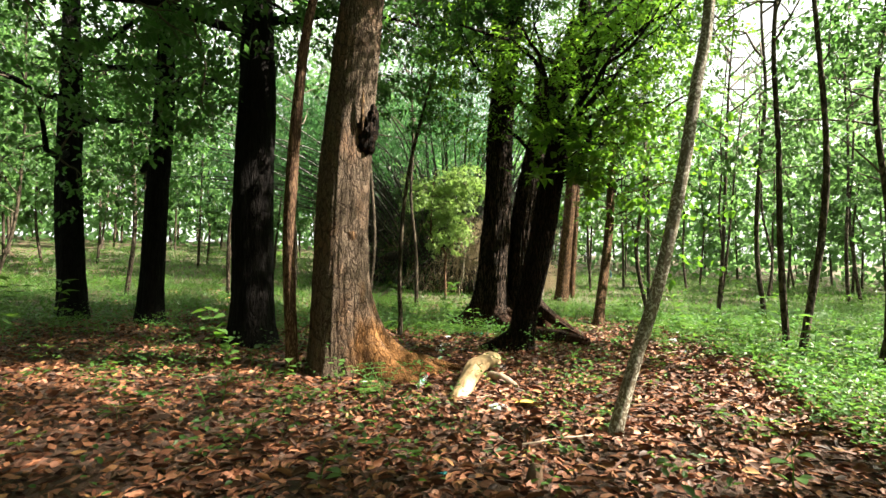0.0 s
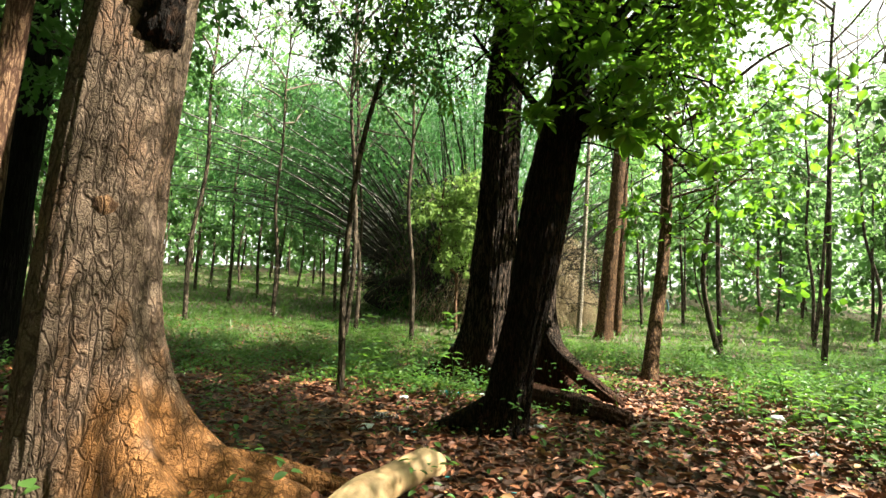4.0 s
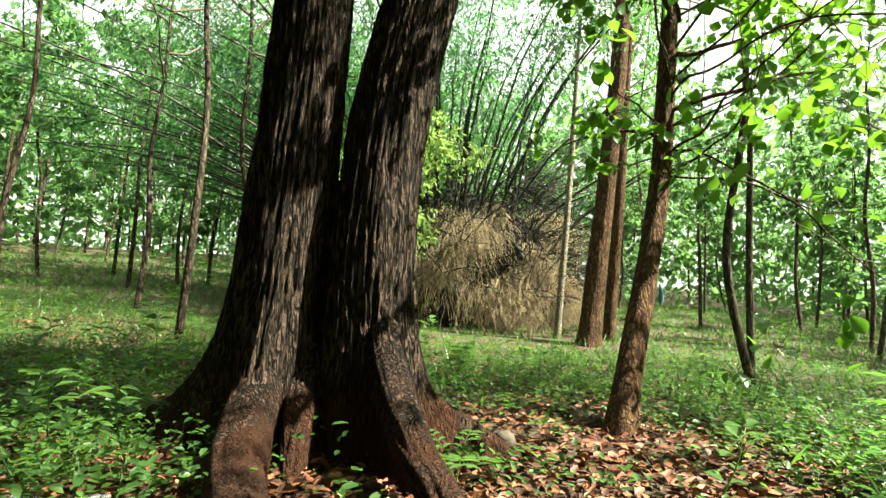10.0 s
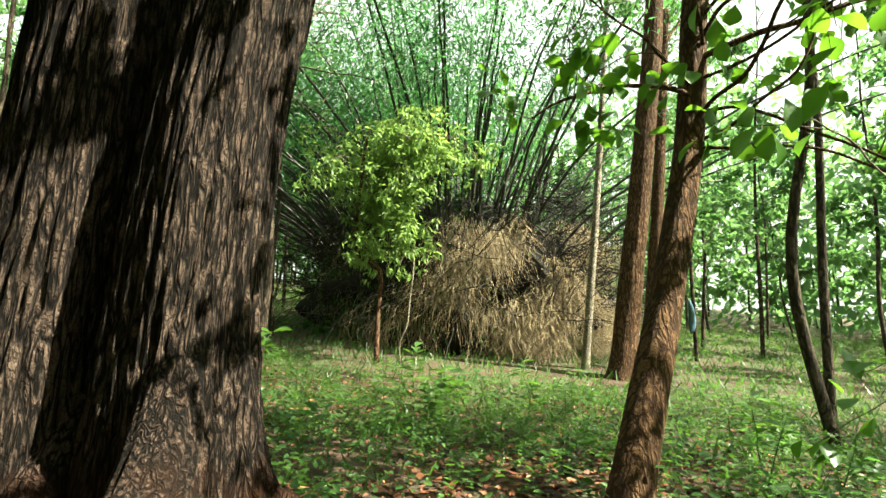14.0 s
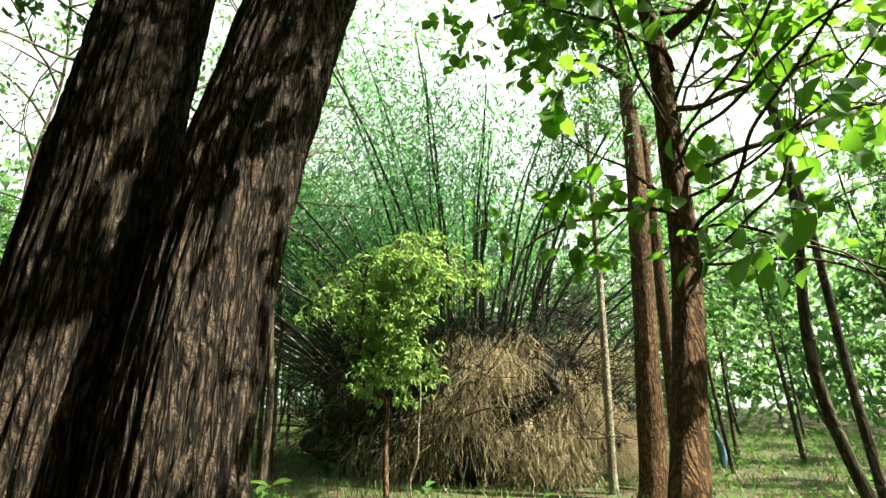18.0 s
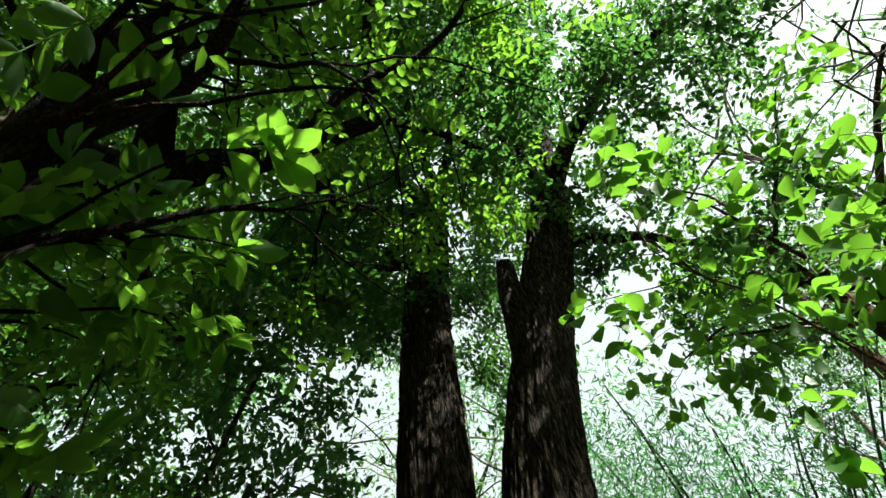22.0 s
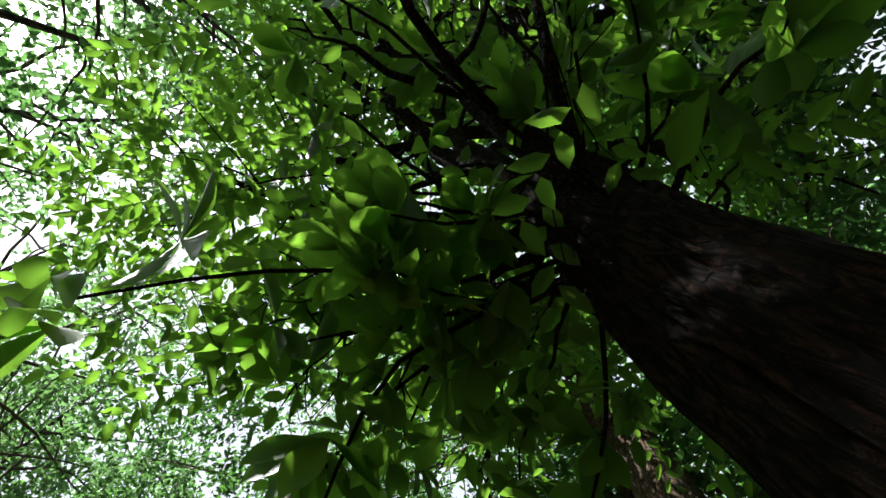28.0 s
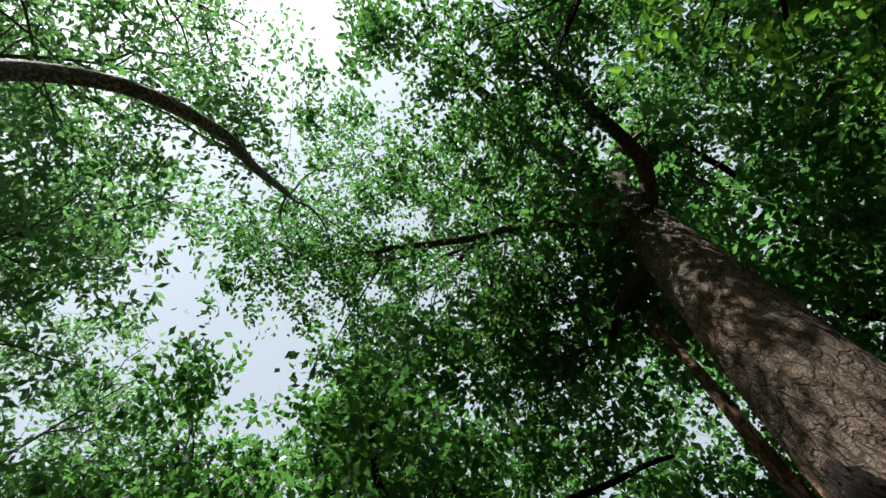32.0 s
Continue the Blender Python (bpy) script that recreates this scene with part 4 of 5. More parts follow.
big_tree("brown_tree", (5.05, 21.9, gz(5.05, 21.9)), [(-0.05, 0, -0.1, 0.36), (0, 0, 0.4, 0.28), (0.1, 0, 1.5, 0.25), (0.35, 0, 4, 0.23), (0.65, -0.1, 7.5, 0.2), (0.8, -0.1, 11.3, 0.13)],
         BARK_E, LEAF_MID, "tall brown tree beside the bamboo", [(-90, 0.4, 0.3, 0.6)],
         [((0.7, -0.1, 9), (0.7, -0.4, 0.8), 2.2, 0.07), ((0.8, -0.1, 9.5), (-0.6, 0.3, 1), 2.6, 0.07), ((0.8, -0.1, 10), (0.4, 0.6, 1), 2.6, 0.07), ((0.8, -0.1, 11.2), (0.1, -0.3, 1), 2.6, 0.07)], 34, seg=48, gap=0.1, per=14)
big_tree("brown_tree", (5.75, 23.2, gz(5.75, 23.2)), [(0, 0, -0.1, 0.2), (0, 0, 0.5, 0.16), (0.25, 0, 4, 0.14), (0.5, 0, 9, 0.1)], BARK_E, LEAF_MID, "brown tree standing close behind a thicker one", [], [((0.45, 0, 8), (0.7, 0.3, 1), 2.0, 0.05), ((0.5, 0, 8.8), (-0.4, 0.3, 1), 2.2, 0.05)], 36, seg=30, gap=0.12, per=12)
big_tree("pale_stem_tree", (4.3, 22.6, gz(4.3, 22.6)), [(0, 0, -0.1, 0.12), (0.02, 0, 0.5, 0.09), (0.25, 0, 4, 0.08), (0.5, 0, 9, 0.05)], BARK_D, LEAF_MID, "pale slender stem near the bamboo", [], [((0.4, 0, 7), (-0.7, 0.3, 1), 2.0, 0.03), ((0.5, 0, 8.8), (0.4, 0.3, 1), 1.6, 0.03)], 37, seg=24, gap=0.12, ridge=0.004, per=5)


# ---- the round-leaved tree ----
def round_leaved_tree():
    rng = np.random.default_rng(33)
    place = (4.38, 14.25, gz(4.38, 14.25))
    t = thing("round_leaved_tree", place, "smooth brown tree with large round bright green leaves", "tree")
    axis = [(-0.27, -0.5, -0.1, 0.19), (-0.23, -0.45, 0.15, 0.15), (-0.09, -0.22, 0.7, 0.13), (0.12, 0.08, 1.5, 0.12), (0.36, 0.4, 2.7, 0.112), (0.45, 0.5, 3.9, 0.105), (0.53, 0.6, 5.05, 0.095), (0.5, 0.68, 6.0, 0.065), (0.52, 0.75, 7.3, 0.04)]
    part("trunk", trunk_geo(axis, 64, 0.05, [(-90, 0.35, 0.2, 0.6), (60, 0.3, 0.2, 0.6)], 0.006, 8.8, 18), BARK_E, t)
    limbs = [((0.6, 0.4, 5.0), (1.2, -0.6, 0.45), 2.4, 0.055), ((0.48, 0.42, 3.5), (0.95, -0.75, 0.25), 1.9, 0.03), ((0.45, 0.41, 3.1), (-0.75, -0.75, 0.3), 1.5, 0.025), ((0.5, 0.42, 3.7), (0.3, -1.0, 0.3), 2.6, 0.018),
             ((0.58, 0.4, 4.6), (-0.6, -0.8, 0.5), 1.7, 0.028), ((0.58, 0.4, 5.6), (-0.8, 0.2, 0.6), 1.8, 0.03), ((0.6, 0.4, 6.4), (0.5, -0.6, 0.7), 1.7, 0.028), ((0.6, 0.4, 7.2), (0, 0.2, 1), 1.5, 0.025),
             ((0.42, 0.4, 2.75), (1.0, -0.35, 0.0), 2.2, 0.015), ((0.44, 0.4, 2.95), (0.25, -1.0, 0.12), 2.6, 0.018), ((0.46, 0.4, 3.25), (-0.7, -0.8, 0.1), 1.6, 0.015), ((0.47, 0.4, 3.3), (1.0, -0.55, 0.15), 2.4, 0.015), ((0.6, 0.4, 5.3), (0.8, 0.6, 0.5), 1.8, 0.03), ((0.59, 0.4, 5.9), (-0.1, -1.0, 0.6), 1.8, 0.03), ((0.55, 0.42, 4.2), (1.0, 0.1, 0.3), 1.8, 0.03), ((0.4, 0.4, 2.7), (1.0, -0.5, -0.2), 2.4, 0.014), ((0.44, 0.4, 3.0), (0.9, -0.8, -0.15), 2.6, 0.014), ((0.52, 0.42, 3.9), (0.2, -1.0, 0.1), 3.2, 0.016), ((0.5, 0.42, 3.6), (-0.15, -1.0, 0.12), 2.9, 0.016), ((0.55, 0.42, 4.3), (0.5, -1.0, 0.05), 3.2, 0.018)]
    tips = crown_on(t, rng, limbs, BARK_E, 4, 2, 0.38, 0.35, 10, 3)
    blade = single_leaf("leaf", 0.17, 0.125, EGG, LEAF_ROUND, 0.2)
    rest = Geo()
    count = 0
    for p, d in tips:
        for q in range((4 if rng.uniform() < 0.6 else 2) if p[2] > 4.2 else (2 if rng.uniform() < 0.25 else 1)):
            way = unit(d * 0.4 + rng.normal(0, 0.7, 3) + [0, -0.1, -0.35])
            up = unit(rng.normal(0, 0.35, 3) + [0, -0.15, 1])
            at = p + rng.normal(0, 0.06 if p[2] < 4.2 else 0.14, 3)
            if count < 300:
                hang(blade, "leaf", t, leaf_pose(at, way, up, rng.uniform(0.7, 1.2)))
            else:
                put_fine_leaves(rest, at[None], way[None], up[None], 0.17 * rng.uniform(0.7, 1.2), 0.125, EGG, 0.2)
            count += 1
    if rest.n:
        stuff(part("crown", rest, LEAF_ROUND, t))
    g = Geo()
    tag_p = [(0.27, 0.12, 1.42), (0.285, 0.12, 1.34), (0.29, 0.13, 1.24), (0.28, 0.12, 1.18)]
    ps = smooth_path([(*p, w) for p, w in zip(tag_p, (0.01, 0.022, 0.026, 0.01))], 4)
    tube(g, ps[:, :3], ps[:, 3], 8, lambda a, n: 0.35 + 0.65 * abs(np.cos(a))[None] * np.ones((n, 1)))
    rag = thing("plastic_scrap", place, "blue plastic scrap hanging on the brown trunk", "litter")
    part("film", g, BLUE, rag)


round_leaved_tree()


# ---- bamboo and the shrub before it ----
def bamboo_clump(place, seed):
    rng = np.random.default_rng(seed)
    t = thing("bamboo_clump", place, "large arching bamboo clump with a skirt of dry straw", "bamboo")
    P, W = [], []
    for k in range(250):
        a = rng.uniform(0, 2 * np.pi) if k < 190 else radians(rng.uniform(150, 208))
        b = np.array([math.cos(a) * 2.4, math.sin(a) * 1.5, 0]) * math.sqrt(rng.uniform(0, 1))
        out = np.array([math.cos(a), math.sin(a), 0])
        if (math.cos(a) > 0.3 and rng.uniform() < 0.4) or (k < 190 and 3.5 < a < 4.5 and rng.uniform() < 0.35):
            continue
        tilt, long = radians(rng.uniform(3, 42) if k < 190 else rng.uniform(16, 46)), rng.uniform(9, 13)
        if math.cos(a) < -0.1:
            tilt, long = tilt * 1.12, long * 1.05
        s = np.linspace(0, 1, 16)
        sag = rng.uniform(0.08, 0.32)
        pts = b + np.outer(s * long * math.cos(tilt) - sag * long * s ** 3, [0, 0, 1]) + np.outer(s * long * math.sin(tilt) * (0.35 + 1.0 * s), out)
        pts += np.cumsum(rng.normal(0, 0.03, (16, 3)), 0)
        pts[:, 2] = np.maximum(pts[:, 2], 0.0)
        cg = Geo()
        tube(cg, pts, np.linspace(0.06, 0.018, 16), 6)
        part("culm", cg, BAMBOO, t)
        for i in range(10, 16):
            n = 22 if math.cos(a) > 0.35 else 70 if math.sin(a) < -0.3 else 42
            n = int(n * 2.5) if pts[i][2] > 7.0 else n * 2 // 3
            P.append(pts[i] + rng.normal(0, 0.6, (n, 3)) + [0, 0, -0.15])
            W.append(rng.normal(0, 0.6, (n, 3)) + out * 0.4 + [0, 0, -0.6])
    P, W = np.concatenate(P), np.concatenate(W)
    n = len(P)
    g = Geo()
    put_flakes(g, P, W, unit(rng.normal(0, 0.6, (n, 3)) + [0, 0, 1]), rng.uniform(0.14, 0.3, n), rng.uniform(0.03, 0.05, n))
    stuff(part("foliage", g, LEAF_BAMBOO, t))
    # dead mass at the foot: a shell coloured near black for the deep shade inside
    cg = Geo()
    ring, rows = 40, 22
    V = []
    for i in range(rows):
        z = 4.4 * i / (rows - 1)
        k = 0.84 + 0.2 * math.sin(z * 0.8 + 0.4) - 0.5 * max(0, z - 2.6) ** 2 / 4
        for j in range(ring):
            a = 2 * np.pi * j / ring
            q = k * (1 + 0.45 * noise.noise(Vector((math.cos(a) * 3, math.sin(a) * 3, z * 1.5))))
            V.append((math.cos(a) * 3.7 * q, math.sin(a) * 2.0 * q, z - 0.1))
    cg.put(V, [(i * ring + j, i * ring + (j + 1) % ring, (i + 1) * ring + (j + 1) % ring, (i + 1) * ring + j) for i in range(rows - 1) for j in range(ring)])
    part("dead_core", cg, DEAD_SHADED, t, "mass of dead stems, coloured near black as deep shade")
    for name, n, mat, low, high, label in (("straw_skirt", 10000, STRAW, 0.15, 3.7, "tangle of dry hanging straw"), ("dead_branchwork", 1700, DEAD_SHADED, 0.8, 5.0, "dead stems sticking out, coloured near black as shade")):
        sg = Geo()
        straw = name == "straw_skirt"
        for k in range(n):
            a, z = (rng.normal(-0.8, 0.55) if straw else rng.uniform(0, 2 * np.pi)), rng.uniform(low, high)
            patch = noise.noise(Vector((math.cos(a) * 2.2, math.sin(a) * 2.2, z * 0.8)))
            if straw and patch < -0.25 + 0.1 * z:
                continue
            rr = 0.9 + 0.22 * math.sin(z * 0.8 + 0.4) + 0.3 * patch + rng.normal(0, 0.08)
            p = np.array([math.cos(a) * 3.9 * rr, math.sin(a) * 2.1 * rr, z])
            out = np.array([math.cos(a), math.sin(a), 0])
            if straw:
                d, long, r = out * 0.45 + np.array([0, 0, -0.75]) + rng.normal(0, 0.4, 3), rng.uniform(0.4, 1.5), rng.uniform(0.004, 0.009)
            else:
                d, long, r = out * 0.8 + np.array([0, 0, rng.uniform(-0.3, 1.2)]) + rng.normal(0, 0.3, 3), rng.uniform(0.8, 3.0), rng.uniform(0.008, 0.02)
            pts, rad, _ = bough(rng, p, d, long, r, 1.3 if straw else 0.5, 0.5, 6)
            pts[:, 2] = np.maximum(pts[:, 2], -0.45)
            tube(sg, pts, rad, 3, close=False)
        stuff(part(name, sg, mat, t, label))
    lg = Geo()
    n = 14000
    a, z = rng.normal(3.5, 0.8, n), rng.uniform(0.3, 5.0, n)
    rr = rng.normal(1.0, 0.1, n)
    put_flakes(lg, np.stack([np.cos(a) * 3.6 * rr * (1.1 - 0.06 * z), np.sin(a) * 2.2 * rr * (1.1 - 0.06 * z), z], -1), rng.normal(0, 0.5, (n, 3)) + [0, 0, -0.9], unit(rng.normal(0, 1, (n, 3))), rng.uniform(0.12, 0.26, n), rng.uniform(0.03, 0.06, n))
    stuff(part("creeper", lg, LEAF_DEEP, t, "dark green creeper hanging over the clump"))
    return t


bamboo_clump((0.5, 25.4, gz(0.5, 25.4)), 41)


def vine_shrub():
    rng = np.random.default_rng(44)
    x, y = -0.25, 20.2
    t = thing("vine_shrub", (x, y, gz(x, y)), "sunlit leafy shrub on crooked pale stems", "shrub")
    for pts, mat in (([(0.35, 0.1, -0.1, 0.06), (0.33, 0.1, 1.0, 0.05), (0.35, 0.1, 1.75, 0.05), (0.2, 0.08, 2.0, 0.05), (-0.15, 0.05, 2.2, 0.045), (-0.22, 0, 2.7, 0.042), (-0.2, 0, 3.4, 0.04), (-0.15, 0, 4.3, 0.035), (-0.05, 0, 5.0, 0.02)], BARK_S),
                     ([(0.95, -0.1, -0.1, 0.02), (0.88, -0.1, 0.4, 0.02), (1.02, -0.1, 0.8, 0.02), (1.05, -0.1, 1.3, 0.018), (1.1, -0.1, 2.0, 0.015), (1.0, 0, 3.0, 0.01)], BARK_D)):
        p = even_path(pts, 0.1)
        g = Geo()
        tube(g, p[:, :3], p[:, 3], 10)
        part("stem", g, mat, t)
    tips = []
    tw = Geo()
    for k in range(34):
        a = rng.uniform(0, 6.28)
        s = np.array([0.2, 0, 4.1]) + rng.normal(0, 0.45, 3) * [1.5, 0.8, 0.8]
        grow(rng, tw, s, (math.cos(a) + 0.35, math.sin(a), rng.uniform(0.1, 1.0)), rng.uniform(0.4, 1.3), 0.015, 1, tips, 0.9, 0.5, 2)
    for k in range(40):
        f = rng.uniform(0, 1) ** 1.4
        s = np.array([0.4 + rng.uniform(-1.3, 1.4) * (1 - 0.75 * f), 0.25 + rng.normal(0, 0.25), 4.9 - 3.0 * f])
        grow(rng, tw, s, (rng.normal(0.1, 0.5), rng.uniform(-1, 0.2), rng.uniform(-0.2, 0.7)), rng.uniform(0.3, 0.9), 0.012, 1, tips, 1.2, 0.5, 2)
    stuff(part("branchwork", tw, TWIG, t))
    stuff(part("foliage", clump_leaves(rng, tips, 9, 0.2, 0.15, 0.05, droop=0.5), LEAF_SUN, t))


vine_shrub()


# ---- plantation ----
def plantation_tree(seed, flakes, size, low=0.22, radius=0.08, boughs=20, reach=1.0):
    rng = np.random.default_rng(seed)
    t = thing("plantation_tree", (0, 0, -50), "slender plantation tree with a light open crown", "tree", "plantation trees")
    h = rng.uniform(10, 13.5)
    bend = rng.normal(0, 0.3, (7, 2)).cumsum(0)
    bend[0] = 0
    pts = [(bend[i][0] * 0.45, bend[i][1] * 0.45, z, r) for i, (z, r) in enumerate(zip(np.linspace(-0.1, h, 7), np.linspace(radius, 0.015, 7)))]
    p = smooth_path(pts, 5)
    g = Geo()
    tube(g, p[:, :3], p[:, 3], 9)
    part("trunk", g, BARK_P, t)
    tips = []
    tw = Geo()
    count = boughs
    for k in range(count):
        i = int(len(p) * (low + (0.98 - low) * k / count))
        a = rng.uniform(0, 6.28)
        grow(rng, tw, p[min(i, len(p) - 1), :3], (math.cos(a), math.sin(a), rng.uniform(0.4, 1.0)), rng.uniform(0.9, 2.1) * reach * (1.15 - 0.45 * k / count), 0.02 * reach, 1, tips, 0.2, 0.4, 2, 4 if boughs > 10 else 3)
    stuff(part("branchwork", tw, TWIG, t))
    stuff(part("crown", clump_leaves(rng, tips, max(1, flakes // len(tips)), 0.34, size, size * 0.48, droop=0.6, flake=True), LEAF_PALE, t))
    return t


# the first ten, outside the opening view, are added partly to shade the ground
NEAR_STEMS = ((3.4, 1.0), (4.7, -0.6), (2.1, -2.2), (5.8, 1.9), (0.6, -3.0), (6.6, 0.2), (-1.7, -2.7), (3.6, -2.6), (7.6, 1.6), (5.4, -2.4), (5.9, 8.9), (7.6, 8.9), (6.7, 16.9), (8.8, 9.6), (8.8, 16.6), (7.4, 18.6), (8.6, 13.8), (6.2, 7.4), (7.3, 6.6), (6.1, 4.3), (7.5, 3.4), (-9.5, 15.5), (-5.6, 19.5), (-7.3, 17.6), (-2.8, 19.0), (-3.6, 22.5), (-5.0, 24.0), (-2.4, 16.4), (-0.9, 17.6))


def plant_rows():
    rng = np.random.default_rng(5)
    near = [plantation_tree(50 + k, 3600, 0.16, 0.22, 0.06) for k in range(6)]
    high = [plantation_tree(60 + k, 4400, 0.15, 0.5, 0.06, 22) for k in range(3)]
    open_kind = [plantation_tree(80 + k, 1050, 0.14, 0.5, 0.07, 12, 1.7) for k in range(3)]
    # crown density chosen so these trees shade the ground at left
    middle = [plantation_tree(90 + k, 2500, 0.13, 0.5, 0.06, 18, 1.25) for k in range(3)]
    far = [plantation_tree(70 + k, 1900, 0.33, 0.22, 0.075, 9) for k in range(6)]
    spots = list(NEAR_STEMS)
    for tries in range(20000):
        x, y = rng.uniform(-46, 46), rng.uniform(-26, 62)
        d = math.hypot(x - 1, y - 8)
        if d > 40 or (-6.8 < x < 6.6 and -1.2 < y < 31) or math.hypot(x, y) < 3:
            continue
        lane = y + 0.08 * (x - 2)
        if 0 < x < 15 and (2.2 < lane < 8.2 or 10.3 < lane < 14.6 or (16.5 < lane < 26.5 and rng.uniform() < 0.9)) and rng.uniform() < 0.88:
            continue
        if x < -5 and d < 15:
            continue
        if abs(y - (3 - 0.3 * x)) < 3 and x < -5:
            continue
        gap = (1.35 if d < 28 else 2.1) if x > 4 else (1.9 if d < 28 else 2.3)
        if y < -1:
            gap = 1.9
        if (x + 1) ** 2 / 26 + (y - 25.5) ** 2 / 22 < 1:
            continue
        if any((x - a) ** 2 + (y - b) ** 2 < gap * gap for a, b in spots):
            continue
        spots.append((x, y))
        if len(spots) >= 285:
            break
    used = {}
    for k, (x, y) in enumerate(spots):
        d = math.hypot(x - 1, y - 8)
        lane = y + 0.08 * (x - 2)
        kinds = middle if 4.5 < x < 6.7 and 0.5 < y < 9.2 else open_kind if -13 < x <= 0 and 12 < y < 27 else open_kind if 0 < x < 17 and (2.2 < lane < 8.6 or 10.3 < lane < 14.6 or 16.5 < lane < 27) else high if x > 0 and d < 20 and lane < 9 else near if d < 20 else far
        c = used[id(kinds)] = used.get(id(kinds), -1) + 1
        s = rng.uniform(0.85, 1.1)
        m = Matrix.Translation((x, y, gz(x, y))) @ Matrix.Rotation(rng.uniform(0, 6.28), 4, "Z") @ Matrix.Rotation(rng.normal(0, 0.035), 4, "X")
        if c < len(kinds):
            kinds[c].matrix_basis = m
        else:
            copy_thing(kinds[c % len(kinds)], m)


plant_rows()


def far_woods():
    rng = np.random.default_rng(8)
    n = 120000
    a = rng.uniform(0, 2 * np.pi, n)
    d = rng.uniform(40, 72, n)
    x, y = 1 + np.cos(a) * d, 8 + np.sin(a) * d
    top = 14 + 3.5 * np.sin(a * 9) * np.sin(a * 23 + 1) + 2 * np.sin(a * 41)
    z = ground_z(x, y) + rng.beta(1.2, 1.5, n) * top * 1.4
    g = Geo()
    put_flakes(g, np.stack([x, y, z], -1), rng.normal(0, 1, (n, 3)) + [0, 0, -0.4], unit(rng.normal(0, 0.7, (n, 3)) + [0, 0, 1]), rng.uniform(0.6, 1.2, n), rng.uniform(0.35, 0.6, n))
    ob = new("far_woods", g.mesh("far_woods", LEAF_FAR))
    tagged(ob, "pale green mass of far woods", "woods", kind="stuff")
    tg = Geo()
    for k in range(420):
        a, d = rng.uniform(0, 6.28), rng.uniform(40, 62)
        x, y = 1 + math.cos(a) * d, 8 + math.sin(a) * d
        h = rng.uniform(8, 12)
        tube(tg, [(x, y, gz(x, y) - 0.1), (x + rng.normal(0, 0.3), y, gz(x, y) + h * 0.5), (x + rng.normal(0, 0.5), y, gz(x, y) + h)], (0.09, 0.07, 0.03), 5)
    ob = new("far_stems", tg.mesh("far_stems", BARK_P))
    tagged(ob, "thin stems of far plantation trees", "woods", kind="stuff")


far_woods()


# ---- litter and undergrowth ----
def bare(x, y):
    """Under 1 round the big trees and along the path, where dead leaves lie and little grows."""
    left = ((x + 3.0) / 5.5) ** 2 + ((y - 4.5) / 7.5) ** 2
    along = (np.abs(x - (0.4 + 0.25 * y)) / 1.95) ** 2 + (np.clip(y - 11.2, 0, None) / 2.9) ** 2
    return np.minimum(left, along)


def green_share(x, y):
    return min(1.0, max(0.0, (float(bare(x, y)) - 0.75) * 1.5)) + 0.09


def scatter_litter():
    rng = np.random.default_rng(6)
    n = 135000
    x, y = rng.uniform(-9.5, 7.5, n), rng.uniform(-1.5, 18.5, n)
    keep = rng.uniform(0, 1, n) < np.clip(1.7 - 0.7 * bare(x, y), 0.16, 1)
    x, y = x[keep], y[keep]
    n = len(x)
    g = Geo()
    p = np.stack([x, y, ground_z(x, y) + rng.uniform(0.003, 0.03, n)], -1)
    a = rng.uniform(0, 6.28, n)
    ways = np.stack([np.cos(a), np.sin(a), rng.normal(0, 0.22, n)], -1)
    up = unit(np.array([0, 0, 1.0]) + rng.normal(0, 0.6, (n, 3)))
    long, wide = rng.uniform(0.045, 0.14, n), rng.uniform(0.022, 0.062, n)
    close = (np.abs(x - (0.4 + 0.25 * y)) < 3.2) & (y < 13)
    put_leaves(g, p[close], ways[close], up[close], long[close], wide[close])
    put_flakes(g, p[~close], ways[~close], up[~close], long[~close], wide[~close] * 1.15)
    ob = new("leaf_litter", g.mesh("leaf_litter", LITTER))
    tagged(ob, "carpet of fallen reddish-brown leaves on the ground", "leaf litter", kind="stuff")


